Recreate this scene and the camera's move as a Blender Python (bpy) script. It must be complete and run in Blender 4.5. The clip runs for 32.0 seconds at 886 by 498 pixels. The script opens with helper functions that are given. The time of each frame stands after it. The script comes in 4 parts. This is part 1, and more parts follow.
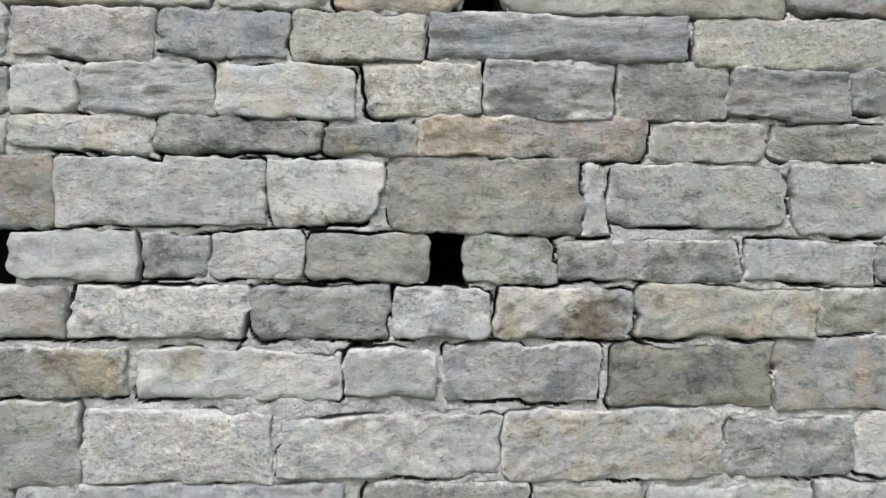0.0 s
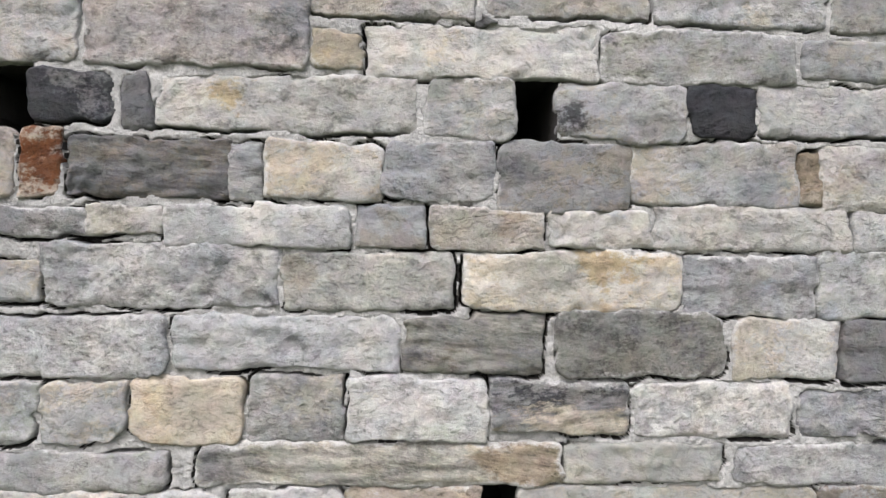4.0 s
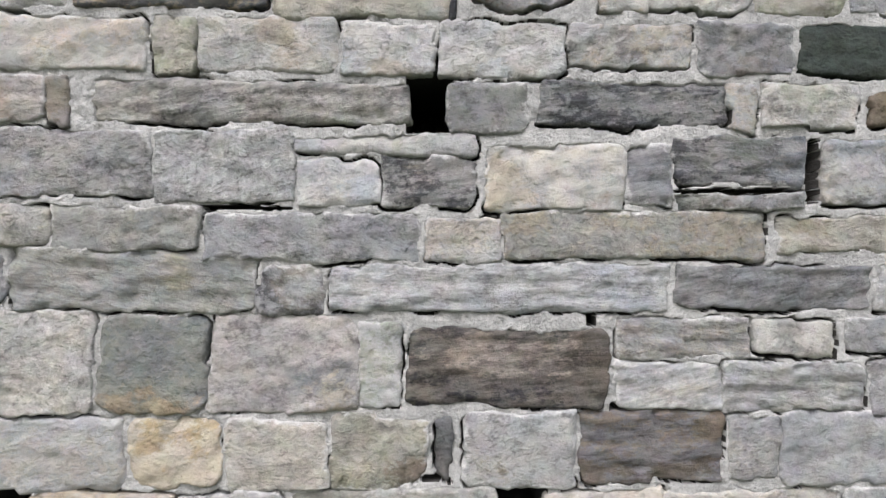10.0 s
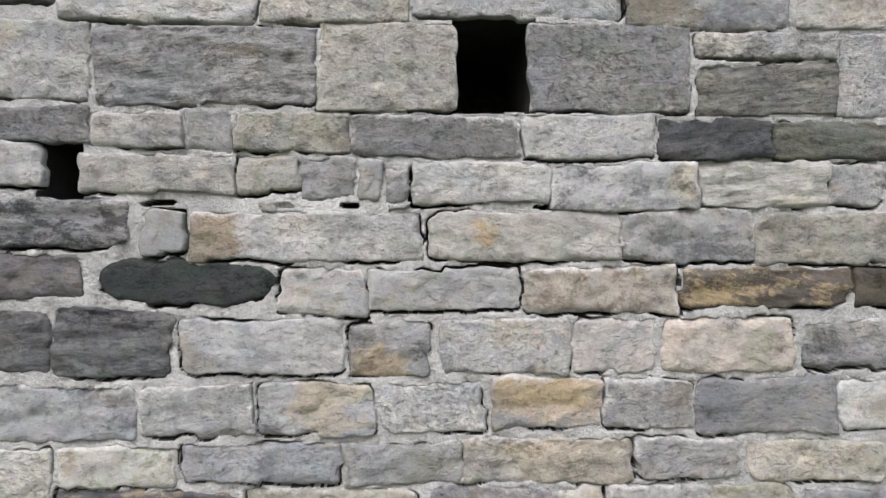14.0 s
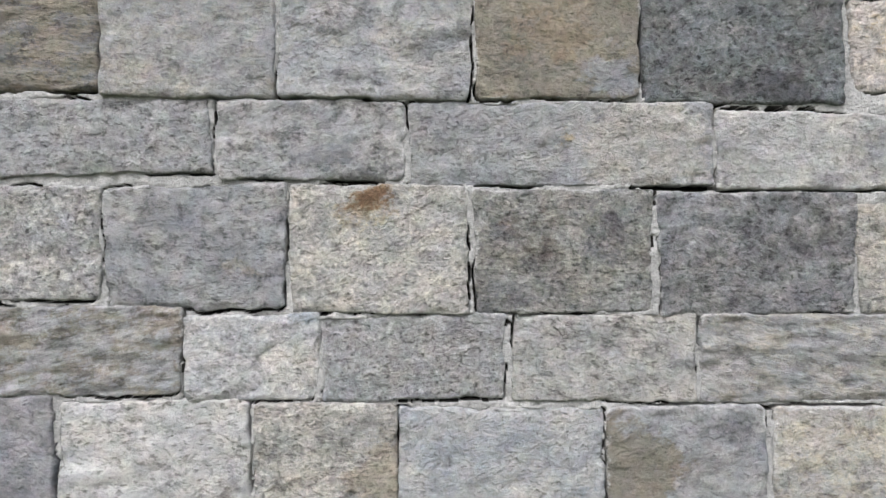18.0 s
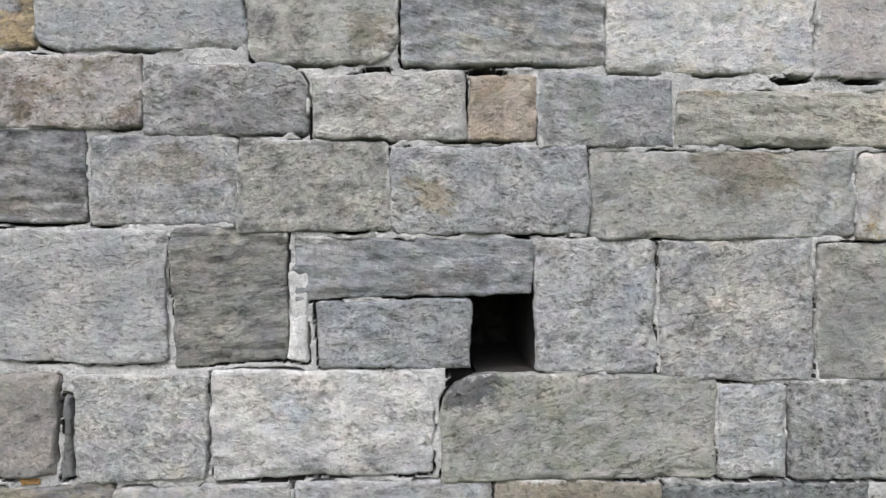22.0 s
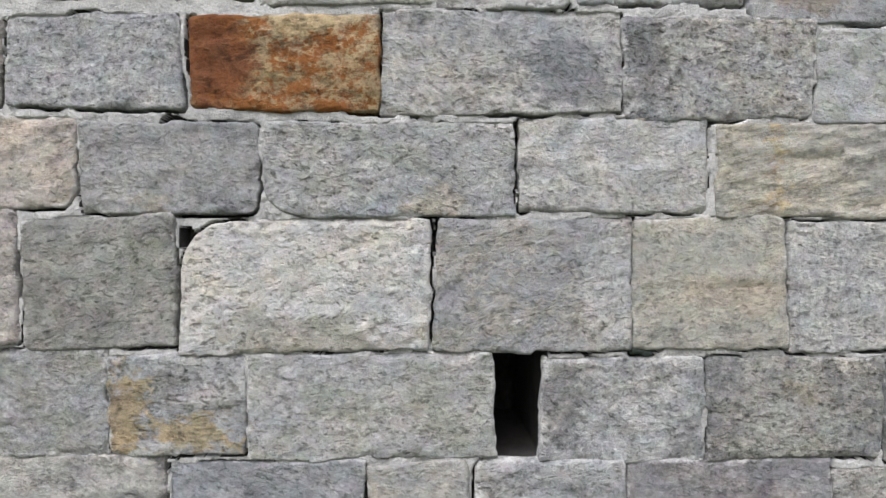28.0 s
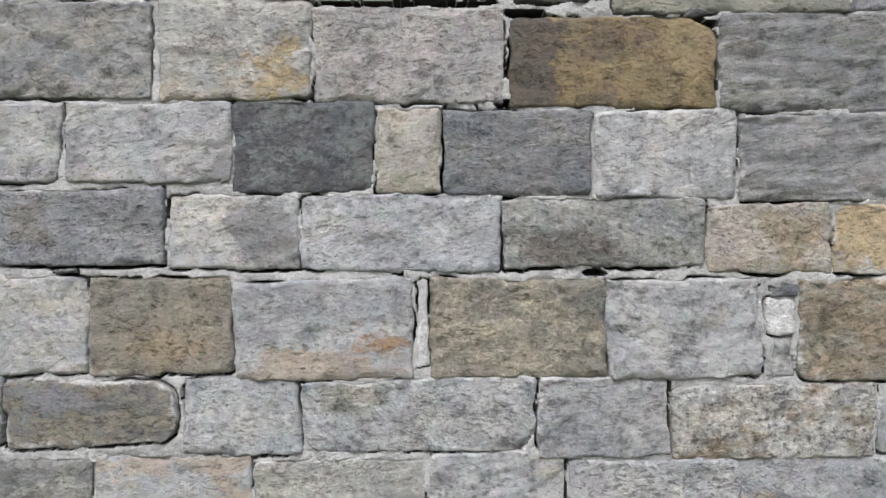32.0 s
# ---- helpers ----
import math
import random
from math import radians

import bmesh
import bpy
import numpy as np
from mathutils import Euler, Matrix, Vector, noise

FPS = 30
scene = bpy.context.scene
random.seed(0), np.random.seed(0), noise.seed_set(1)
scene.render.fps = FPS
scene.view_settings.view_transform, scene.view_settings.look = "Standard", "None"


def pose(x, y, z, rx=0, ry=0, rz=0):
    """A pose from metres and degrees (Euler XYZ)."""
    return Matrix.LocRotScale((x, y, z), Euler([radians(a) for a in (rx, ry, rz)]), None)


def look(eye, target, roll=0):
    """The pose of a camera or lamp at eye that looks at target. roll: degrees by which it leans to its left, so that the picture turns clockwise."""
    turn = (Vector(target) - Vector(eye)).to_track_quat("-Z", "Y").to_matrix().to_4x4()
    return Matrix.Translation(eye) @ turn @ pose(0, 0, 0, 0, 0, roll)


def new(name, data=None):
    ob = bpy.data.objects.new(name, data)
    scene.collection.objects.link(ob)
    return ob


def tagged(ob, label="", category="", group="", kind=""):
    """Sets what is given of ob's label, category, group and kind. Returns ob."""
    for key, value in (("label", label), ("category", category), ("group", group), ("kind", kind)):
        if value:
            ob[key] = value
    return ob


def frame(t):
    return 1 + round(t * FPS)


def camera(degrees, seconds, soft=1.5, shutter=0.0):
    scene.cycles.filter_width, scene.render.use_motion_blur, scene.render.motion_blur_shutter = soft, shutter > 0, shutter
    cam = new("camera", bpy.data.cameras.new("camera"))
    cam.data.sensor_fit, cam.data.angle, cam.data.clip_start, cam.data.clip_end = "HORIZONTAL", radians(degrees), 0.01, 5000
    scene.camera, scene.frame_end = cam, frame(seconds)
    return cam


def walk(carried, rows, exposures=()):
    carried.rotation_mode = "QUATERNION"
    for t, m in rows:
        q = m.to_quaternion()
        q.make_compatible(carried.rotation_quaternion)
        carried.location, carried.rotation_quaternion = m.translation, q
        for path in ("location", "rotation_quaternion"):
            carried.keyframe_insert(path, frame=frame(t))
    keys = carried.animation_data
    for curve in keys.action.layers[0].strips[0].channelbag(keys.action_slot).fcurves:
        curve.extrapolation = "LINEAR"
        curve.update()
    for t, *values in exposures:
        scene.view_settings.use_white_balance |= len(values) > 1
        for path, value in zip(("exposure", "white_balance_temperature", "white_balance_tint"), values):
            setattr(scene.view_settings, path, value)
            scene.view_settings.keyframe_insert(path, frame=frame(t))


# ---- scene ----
cam = camera(70, 32.0, soft=1.5)
walk(cam, [
    (0, pose(-0.0718, -1.7268, 1.6000, 89.989, -0.640, -1.881)),
    (1, pose(-0.1026, -1.7007, 1.9717, 89.835, -0.677, -1.895)),
    (2, pose(-0.1186, -1.6848, 2.3484, 89.662, -0.689, -1.841)),
    (3, pose(-0.1253, -1.6718, 2.7255, 89.348, -0.721, -1.753)),
    (6, pose(-0.1183, -1.6482, 3.8206, 89.874, -0.379, -1.698)),
    (7, pose(-0.1042, -1.6467, 4.1820, 89.964, -0.326, -1.670)),
    (8, pose(-0.0888, -1.6510, 4.5477, 89.671, -0.250, -1.726)),
    (9, pose(-0.0604, -1.6559, 4.9125, 89.530, -0.269, -1.688)),
    (10, pose(-0.0334, -1.6582, 5.2783, 89.605, -0.189, -1.550)),
    (11, pose(-0.0189, -1.6683, 5.6427, 89.411, -0.133, -1.630)),
    (12, pose(-0.0016, -1.6921, 6.0058, 89.223, -0.069, -1.616)),
    (13, pose(0.0212, -1.7167, 6.3502, 89.654, 0.014, -1.664)),
    (14, pose(0.0441, -1.7263, 6.7065, 89.682, 0.044, -1.687)),
    (17, pose(0.0884, -1.7686, 7.7472, 90.032, 0.293, -1.485)),
    (18, pose(0.0873, -1.7844, 8.0976, 90.109, 0.327, -1.444)),
    (19, pose(0.0658, -1.7681, 8.4507, 90.100, 0.320, -1.481)),
    (20, pose(0.0483, -1.7531, 8.8199, 89.698, 0.321, -1.472)),
    (21, pose(0.0419, -1.7501, 9.1650, 89.797, 0.313, -1.517)),
    (22, pose(0.0449, -1.7511, 9.5259, 89.655, 0.312, -1.437)),
    (23, pose(0.0423, -1.7448, 9.8810, 89.977, 0.274, -1.382)),
    (24, pose(0.0453, -1.7360, 10.2410, 89.844, 0.196, -1.351)),
    (25, pose(0.0419, -1.7270, 10.6064, 89.677, 0.227, -1.342)),
    (28, pose(0.0414, -1.7274, 11.7139, 89.501, 0.319, -1.483)),
    (29, pose(0.0458, -1.7296, 12.0947, 89.371, 0.314, -1.559)),
    (30, pose(0.0551, -1.7305, 12.4803, 89.244, 0.248, -1.520)),
    (31, pose(0.0628, -1.7300, 12.8552, 89.531, 0.323, -1.458)),
    (32, pose(0.0650, -1.7323, 13.2422, 89.541, 0.443, -1.524)),
], exposures=[
    (0, 0.34, 6460, 9), (3, 0.44, 6550, 14), (6, 0.30, 6540, 15), (12, 0.40, 6450, 14), (14, 0.27, 6500, 14),
    (17, 0.29, 6420, 13), (22, 0.38, 6370, 13), (28, 0.33, 6390, 13), (32, 0.29, 6370, 13)])

# ---- overcast sky and a wide, weak sun ----
world = bpy.data.worlds.new("overcast")
scene.world = world
world.use_nodes = True
wn, wl = world.node_tree.nodes, world.node_tree.links
sky = wn.new("ShaderNodeTexSky")
sky.sky_type, sky.sun_disc = "NISHITA", False
sky.sun_elevation, sky.sun_rotation = radians(52), radians(200)
sky.air_density, sky.dust_density, sky.ozone_density = 1.0, 4.0, 0.6
pale = wn.new("ShaderNodeHueSaturation")
pale.inputs["Saturation"].default_value = 0.55
wl.new(sky.outputs[0], pale.inputs["Color"])
wl.new(pale.outputs[0], wn["Background"].inputs["Color"])
wn["Background"].inputs["Strength"].default_value = 0.195

sun = new("sun", bpy.data.lights.new("sun", "SUN"))
sun.data.energy, sun.data.angle, sun.data.color = 2.0, radians(18), (0.91, 0.955, 1.0)
sun.matrix_world = look((-4.0, -9.0, 16.0), (0, 0, 0))


# ---- noise on arrays ----
def lattice(ix, layer, iz, seed):
    h = (ix * 374761393 + iz * 1442695041 + (layer * 668265263 + seed * 974634777)).astype(np.uint32)
    h = (h ^ (h >> np.uint32(13))) * np.uint32(1274126177)
    h = (h ^ (h >> np.uint32(16))) * np.uint32(2246822519)
    return ((h ^ (h >> np.uint32(15))) & np.uint32(0xFFFFFF)).astype(np.float32) / np.float32(0xFFFFFF)


def value_noise(x, y, z, seed=0):
    """Smooth noise from 0 to 1 over x and z; y picks the layer."""
    x, z = np.broadcast_arrays(np.asarray(x, np.float32), np.asarray(z, np.float32))
    layer = int(round(float(np.min(y)) * 10)) + 1000 if np.ndim(y) == 0 else 1000
    fx, fz = np.floor(x), np.floor(z)
    ix, iz = fx.astype(np.int64) & 0xFFFFF, fz.astype(np.int64) & 0xFFFFF
    tx, tz = x - fx, z - fz
    tx, tz = tx * tx * (3 - 2 * tx), tz * tz * (3 - 2 * tz)
    low = lattice(ix, layer, iz, seed) * (1 - tx) + lattice(ix + 1, layer, iz, seed) * tx
    high = lattice(ix, layer, iz + 1, seed) * (1 - tx) + lattice(ix + 1, layer, iz + 1, seed) * tx
    return low * (1 - tz) + high * tz


def fbm(x, y, z, seed=0, octaves=3):
    total, size = 0, 1.0
    for o in range(octaves):
        total = total + size * (value_noise(x * 2**o, y, z * 2**o, seed + o) - 0.5)
        size *= 0.5
    return total


def smooth(t):
    t = np.clip(t, 0, 1)
    return t * t * (3 - 2 * t)


# ---- materials ----
def nodes_of(name):
    m = bpy.data.materials.new(name)
    m.use_nodes = True
    return m, m.node_tree.nodes, m.node_tree.links


def scaled_noise(n, l, coord, stretch, scale, detail=4.0, rough=0.6):
    mp = n.new("ShaderNodeMapping")
    mp.inputs["Scale"].default_value = stretch
    l.new(coord, mp.inputs["Vector"])
    tex = n.new("ShaderNodeTexNoise")
    tex.inputs["Scale"].default_value, tex.inputs["Detail"].default_value = scale, detail
    tex.inputs["Roughness"].default_value = rough
    l.new(mp.outputs[0], tex.inputs["Vector"])
    return tex.outputs["Fac"]


def calc(n, l, op, a, b):
    node = n.new("ShaderNodeMath")
    node.operation = op
    for k, v in enumerate((a, b)):
        if isinstance(v, (int, float)):
            node.inputs[k].default_value = v
        else:
            l.new(v, node.inputs[k])
    return node.outputs[0]


def ramp(n, l, fac, stops):
    r = n.new("ShaderNodeValToRGB")
    while len(r.color_ramp.elements) < len(stops):
        r.color_ramp.elements.new(0.5)
    for e, (p, c) in zip(r.color_ramp.elements, stops):
        e.position, e.color = p, (c, c, c, 1) if isinstance(c, (int, float)) else (*c, 1)
    l.new(fac, r.inputs[0])
    return r.outputs[0]


def mixed(n, l, kind, fac, a, b):
    m = n.new("ShaderNodeMix")
    m.data_type, m.blend_type = "RGBA", kind
    for k, v in ((0, fac), (6, a), (7, b)):
        if isinstance(v, (int, float)):
            m.inputs[k].default_value = v
        elif isinstance(v, tuple):
            m.inputs[k].default_value = (*v, 1)
        else:
            l.new(v, m.inputs[k])
    return m.outputs[2]


def own(n, name):
    """One of the stone's own values."""
    a = n.new("ShaderNodeAttribute")
    a.attribute_type, a.attribute_name = "OBJECT", name
    return a


def stone_material(name, blotch, grain, bedding, specks, relief):
    """Stone in the object's own colour, with patches of its stain colour, cloudy tone, grain, bedding and dark specks."""
    m, n, l = nodes_of(name)
    bsdf = n["Principled BSDF"]
    tc, info = n.new("ShaderNodeTexCoord"), n.new("ShaderNodeObjectInfo")
    shift = n.new("ShaderNodeVectorMath")
    shift.operation = "ADD"
    l.new(tc.outputs["Object"], shift.inputs[0])
    l.new(calc(n, l, "MULTIPLY", info.outputs["Random"], 61.0), shift.inputs[1])
    turn = n.new("ShaderNodeVectorRotate")  # every stone is bedded at a slant of its own
    turn.rotation_type = "Y_AXIS"
    l.new(shift.outputs[0], turn.inputs["Vector"])
    l.new(calc(n, l, "MULTIPLY", calc(n, l, "SUBTRACT", info.outputs["Random"], 0.5), 0.45), turn.inputs["Angle"])
    p = turn.outputs[0]
    cloud = scaled_noise(n, l, p, (1, 1, 1.2), 6.0, 6.0, 0.65)
    patch = scaled_noise(n, l, p, (0.9, 1, 1.15 + 4.0 * bedding), 8.0, 8.0, 0.72)
    crust = scaled_noise(n, l, p, (1, 1, 1.1 + 3.0 * bedding), 13.0, 8.0, 0.75)
    middle = scaled_noise(n, l, p, (0.95, 1, 1.1), 36.0, 6.0, 0.75)
    fine = scaled_noise(n, l, p, (1.0, 1, 1.1), 78.0, 5.0, 0.66)
    bed = scaled_noise(n, l, p, (1, 1, 6.0), 16.0, 9.0, 0.76)
    dots = scaled_noise(n, l, p, (1, 1, 1.15), 58.0, 3.5, 0.6)
    grainy = own(n, "grainy").outputs["Fac"]  # how coarse the stone is
    # creases between broken scales of the face
    scale = calc(n, l, "ABSOLUTE", calc(n, l, "SUBTRACT", scaled_noise(n, l, p, (0.8, 1, 1.35), 27.0, 5.0, 0.62), 0.5), 0.0)
    crease = calc(n, l, "MULTIPLY", ramp(n, l, scale, [(0.0, 1.0), (0.05, 0.0)]), calc(n, l, "MULTIPLY", ramp(n, l, crust, [(0.45, 0.0), (0.6, 1.0)]), own(n, "craggy").outputs["Fac"]))
    # patches of stain with ragged borders, all over or round two spots
    grit = calc(n, l, "MULTIPLY", calc(n, l, "SUBTRACT", fine, 0.5), 0.3)
    mask = ramp(n, l, calc(n, l, "ADD", patch, calc(n, l, "MULTIPLY", grit, 1.3)), [(0.48, 0.0), (0.57, 1.0)])
    mask = calc(n, l, "MULTIPLY", mask, own(n, "stain_amount").outputs["Fac"])
    col = mixed(n, l, "MIX", mask, info.outputs["Color"], own(n, "stain").outputs["Color"])
    for which in ("patch", "spot"):
        apart = n.new("ShaderNodeVectorMath")
        apart.operation = "SUBTRACT"
        l.new(tc.outputs["Object"], apart.inputs[0])
        l.new(own(n, which + "_place").outputs["Vector"], apart.inputs[1])
        reach = n.new("ShaderNodeVectorMath")
        reach.operation = "DIVIDE"
        l.new(apart.outputs[0], reach.inputs[0])
        l.new(own(n, which + "_reach").outputs["Vector"], reach.inputs[1])
        away = n.new("ShaderNodeVectorMath")
        away.operation = "LENGTH"
        l.new(reach.outputs[0], away.inputs[0])
        near = calc(n, l, "SUBTRACT", calc(n, l, "ADD", own(n, which + "_size").outputs["Fac"], 0.03), away.outputs["Value"])
        near = calc(n, l, "ADD", near, calc(n, l, "MULTIPLY", calc(n, l, "SUBTRACT", patch, 0.5), 0.42))
        near = ramp(n, l, calc(n, l, "ADD", near, calc(n, l, "MULTIPLY", grit, 0.3)), [(0.0, 0.0), (0.038, 0.92)])
        col = mixed(n, l, "MIX", near, col, own(n, which).outputs["Color"])
    # warm and cool drift of the tone
    drift = ramp(n, l, cloud, [(0.32, (0.97, 1.0, 1.04)), (0.5, (1.0, 1.0, 1.0)), (0.68, (1.04, 1.0, 0.94))])
    col = mixed(n, l, "MULTIPLY", 1.0, col, drift)
    for fac, lo, hi, amt in ((cloud, 0.3, 0.7, blotch), (bed, 0.34, 0.64, bedding), (middle, 0.32, 0.68, 0.75 * grain), (fine, 0.28, 0.72, grain)):
        much = grainy if fac in (middle, fine) else 1.0
        col = mixed(n, l, "MULTIPLY", much, col, ramp(n, l, fac, [(lo, 1 - amt), (hi, 1 + amt * 0.6)]))
    # flecks of other minerals
    flecks = n.new("ShaderNodeTexNoise")
    flecks.inputs["Scale"].default_value, flecks.inputs["Detail"].default_value = 24.0, 6.0
    l.new(p, flecks.inputs["Vector"])
    col = mixed(n, l, "SOFT_LIGHT", 0.13, col, flecks.outputs["Color"])
    # weathering crust in grey-black flecks, as much of it as the stone has
    grimy = calc(n, l, "ADD", crust, calc(n, l, "MULTIPLY", own(n, "weather").outputs["Fac"], 0.13))
    col = mixed(n, l, "MULTIPLY", ramp(n, l, calc(n, l, "ADD", grimy, grit), [(0.615, 0.0), (0.775, 1.0)]), col, (0.46, 0.46, 0.465))
    # short pits where layers have flaked off along the bedding, their shadows painted dark
    pit = scaled_noise(n, l, p, (0.9, 1, 1.45), 44.0, 3.5, 0.6)
    pit = calc(n, l, "ADD", pit, calc(n, l, "MULTIPLY", calc(n, l, "SUBTRACT", cloud, 0.5), 0.35))
    pit = calc(n, l, "MULTIPLY", ramp(n, l, pit, [(0.56, 0.0), (0.68, 1.0)]), own(n, "flaked").outputs["Fac"])
    col = mixed(n, l, "MULTIPLY", pit, col, (0.5, 0.495, 0.485))
    # the shade inside the creases, put into the colour besides the bump
    col = mixed(n, l, "MULTIPLY", calc(n, l, "MULTIPLY", crease, 0.45), col, (0.56, 0.555, 0.55))
    dark = ramp(n, l, dots, [(0.33, 1.0), (0.43, 0.0)])
    col = mixed(n, l, "MULTIPLY", calc(n, l, "MULTIPLY", calc(n, l, "MULTIPLY", dark, specks), grainy), col, (0.45, 0.45, 0.45))
    bright = ramp(n, l, dots, [(0.54, 0.0), (0.66, 1.0)])
    col = mixed(n, l, "MULTIPLY", calc(n, l, "MULTIPLY", calc(n, l, "MULTIPLY", bright, specks), grainy), col, (1.34, 1.335, 1.32))
    # lime smeared over the stone's border when the joints were pointed
    rim = n.new("ShaderNodeAttribute")
    rim.attribute_name = "rim"
    lime = calc(n, l, "ADD", calc(n, l, "MULTIPLY", rim.outputs["Fac"], 0.4), calc(n, l, "MULTIPLY", calc(n, l, "SUBTRACT", middle, 0.5), 0.9))
    lime = calc(n, l, "ADD", lime, calc(n, l, "MULTIPLY", calc(n, l, "SUBTRACT", cloud, 0.5), 0.8))
    lime = calc(n, l, "ADD", lime, calc(n, l, "MULTIPLY", own(n, "smear").outputs["Fac"], 0.24))
    lime = ramp(n, l, lime, [(0.5, 0.0), (0.68, 0.85)])
    limed = ramp(n, l, fine, [(0.28, (0.38, 0.38, 0.37)), (0.72, (0.55, 0.545, 0.53))])
    col = mixed(n, l, "MIX", lime, col, limed)
    l.new(col, bsdf.inputs["Base Color"])
    bsdf.inputs["Roughness"].default_value = 0.92
    bsdf.inputs["Specular IOR Level"].default_value = 0.2
    height = calc(n, l, "ADD", calc(n, l, "MULTIPLY", fine, 0.75), calc(n, l, "MULTIPLY", bed, 2.0 * bedding))
    height = calc(n, l, "ADD", height, calc(n, l, "MULTIPLY", middle, 1.0))
    height = calc(n, l, "SUBTRACT", height, calc(n, l, "MULTIPLY", dark, 0.25))
    height = calc(n, l, "SUBTRACT", height, calc(n, l, "MULTIPLY", pit, 0.45))
    height = calc(n, l, "SUBTRACT", height, calc(n, l, "MULTIPLY", crease, 0.28))
    height = calc(n, l, "MULTIPLY", height, calc(n, l, "ADD", calc(n, l, "MULTIPLY", grainy, 0.75), 0.15))
    bump = n.new("ShaderNodeBump")
    bump.inputs["Strength"].default_value, bump.inputs["Distance"].default_value = relief, 0.012
    l.new(height, bump.inputs["Height"])
    l.new(bump.outputs[0], bsdf.inputs["Normal"])
    return m


GNEISS = stone_material("gneiss", 0.20, 0.32, 0.06, 0.62, 1.0)
GRANITE = stone_material("granite", 0.12, 0.40, 0.02, 0.95, 1.0)
SCHIST = stone_material("schist", 0.20, 0.25, 0.34, 0.5, 0.85)


def mortar_material(name, shade):
    m, n, l = nodes_of(name)
    bsdf = n["Principled BSDF"]
    p = n.new("ShaderNodeTexCoord").outputs["Object"]
    cloud = scaled_noise(n, l, p, (1, 1, 1), 2.3, 6.0, 0.65)
    grit = scaled_noise(n, l, p, (1, 1, 1), 120.0, 5.0, 0.7)
    dirt = scaled_noise(n, l, p, (1, 1, 1), 14.0, 5.0, 0.7)
    col = ramp(n, l, cloud, [(0.3, (0.44 * shade, 0.44 * shade, 0.425 * shade)), (0.7, (0.60 * shade, 0.595 * shade, 0.575 * shade))])
    col = mixed(n, l, "MULTIPLY", 1.0, col, ramp(n, l, grit, [(0.3, 0.76), (0.7, 1.12)]))
    col = mixed(n, l, "MULTIPLY", 1.0, col, ramp(n, l, dirt, [(0.32, 0.6), (0.6, 1.06)]))
    l.new(col, bsdf.inputs["Base Color"])
    bsdf.inputs["Roughness"].default_value, bsdf.inputs["Specular IOR Level"].default_value = 0.95, 0.15
    bump = n.new("ShaderNodeBump")
    bump.inputs["Strength"].default_value, bump.inputs["Distance"].default_value = 1.0, 0.01
    lumps = scaled_noise(n, l, p, (1, 1, 1), 45.0, 5.0, 0.7)
    l.new(calc(n, l, "ADD", calc(n, l, "ADD", grit, lumps), dirt), bump.inputs["Height"])
    l.new(bump.outputs[0], bsdf.inputs["Normal"])
    return m


def plain_rough(name, dark, light, scale):
    m, n, l = nodes_of(name)
    bsdf = n["Principled BSDF"]
    p = n.new("ShaderNodeTexCoord").outputs["Object"]
    a = scaled_noise(n, l, p, (1, 1, 1), scale, 7.0, 0.65)
    b = scaled_noise(n, l, p, (1, 1, 1), scale * 17, 5.0, 0.7)
    col = ramp(n, l, a, [(0.3, dark), (0.7, light)])
    col = mixed(n, l, "MULTIPLY", 1.0, col, ramp(n, l, b, [(0.3, 0.7), (0.7, 1.2)]))
    l.new(col, bsdf.inputs["Base Color"])
    bsdf.inputs["Roughness"].default_value = 0.95
    bump = n.new("ShaderNodeBump")
    bump.inputs["Strength"].default_value, bump.inputs["Distance"].default_value = 0.6, 0.01
    l.new(b, bump.inputs["Height"])
    l.new(bump.outputs[0], bsdf.inputs["Normal"])
    return m


MORTAR = mortar_material("lime_mortar", 1.0)
FRESH = mortar_material("fresh_mortar", 1.2)
# near-black lining of holes and open joints: their inner shade put into the colour
SHADED_CORE = plain_rough("rubble_core", (0.022, 0.02, 0.018), (0.06, 0.055, 0.05), 9.0)
GRASS = plain_rough("grass", (0.035, 0.05, 0.02), (0.07, 0.09, 0.035), 3.0)

# tones of the quarried stones
TONES = {
    "g": (0.355, 0.355, 0.35), "l": (0.47, 0.47, 0.46), "w": (0.60, 0.59, 0.56), "c": (0.50, 0.475, 0.42),
    "t": (0.44, 0.37, 0.27), "y": (0.42, 0.32, 0.16), "b": (0.345, 0.354, 0.364), "d": (0.18, 0.18, 0.182),
    "k": (0.055, 0.057, 0.063), "o": (0.30, 0.295, 0.25), "n": (0.21, 0.175, 0.135), "r": (0.17, 0.062, 0.024),
    "p": (0.46, 0.405, 0.37), "e": (0.055, 0.068, 0.06), "v": (0.22, 0.205, 0.215), "q": (0.33, 0.33, 0.34), "m": (0.68, 0.675, 0.66),
    "u": (0.12, 0.17, 0.21), "z": (0.2, 0.214, 0.213), "a": (0.27, 0.115, 0.03),
}


CLEAN = (0, 0, -1.0, "g")  # no spot


def mean_tone(code):
    return np.mean([TONES[c] for c in code.split("/")], axis=0)


# ---- one stone ----
SEED = [0]


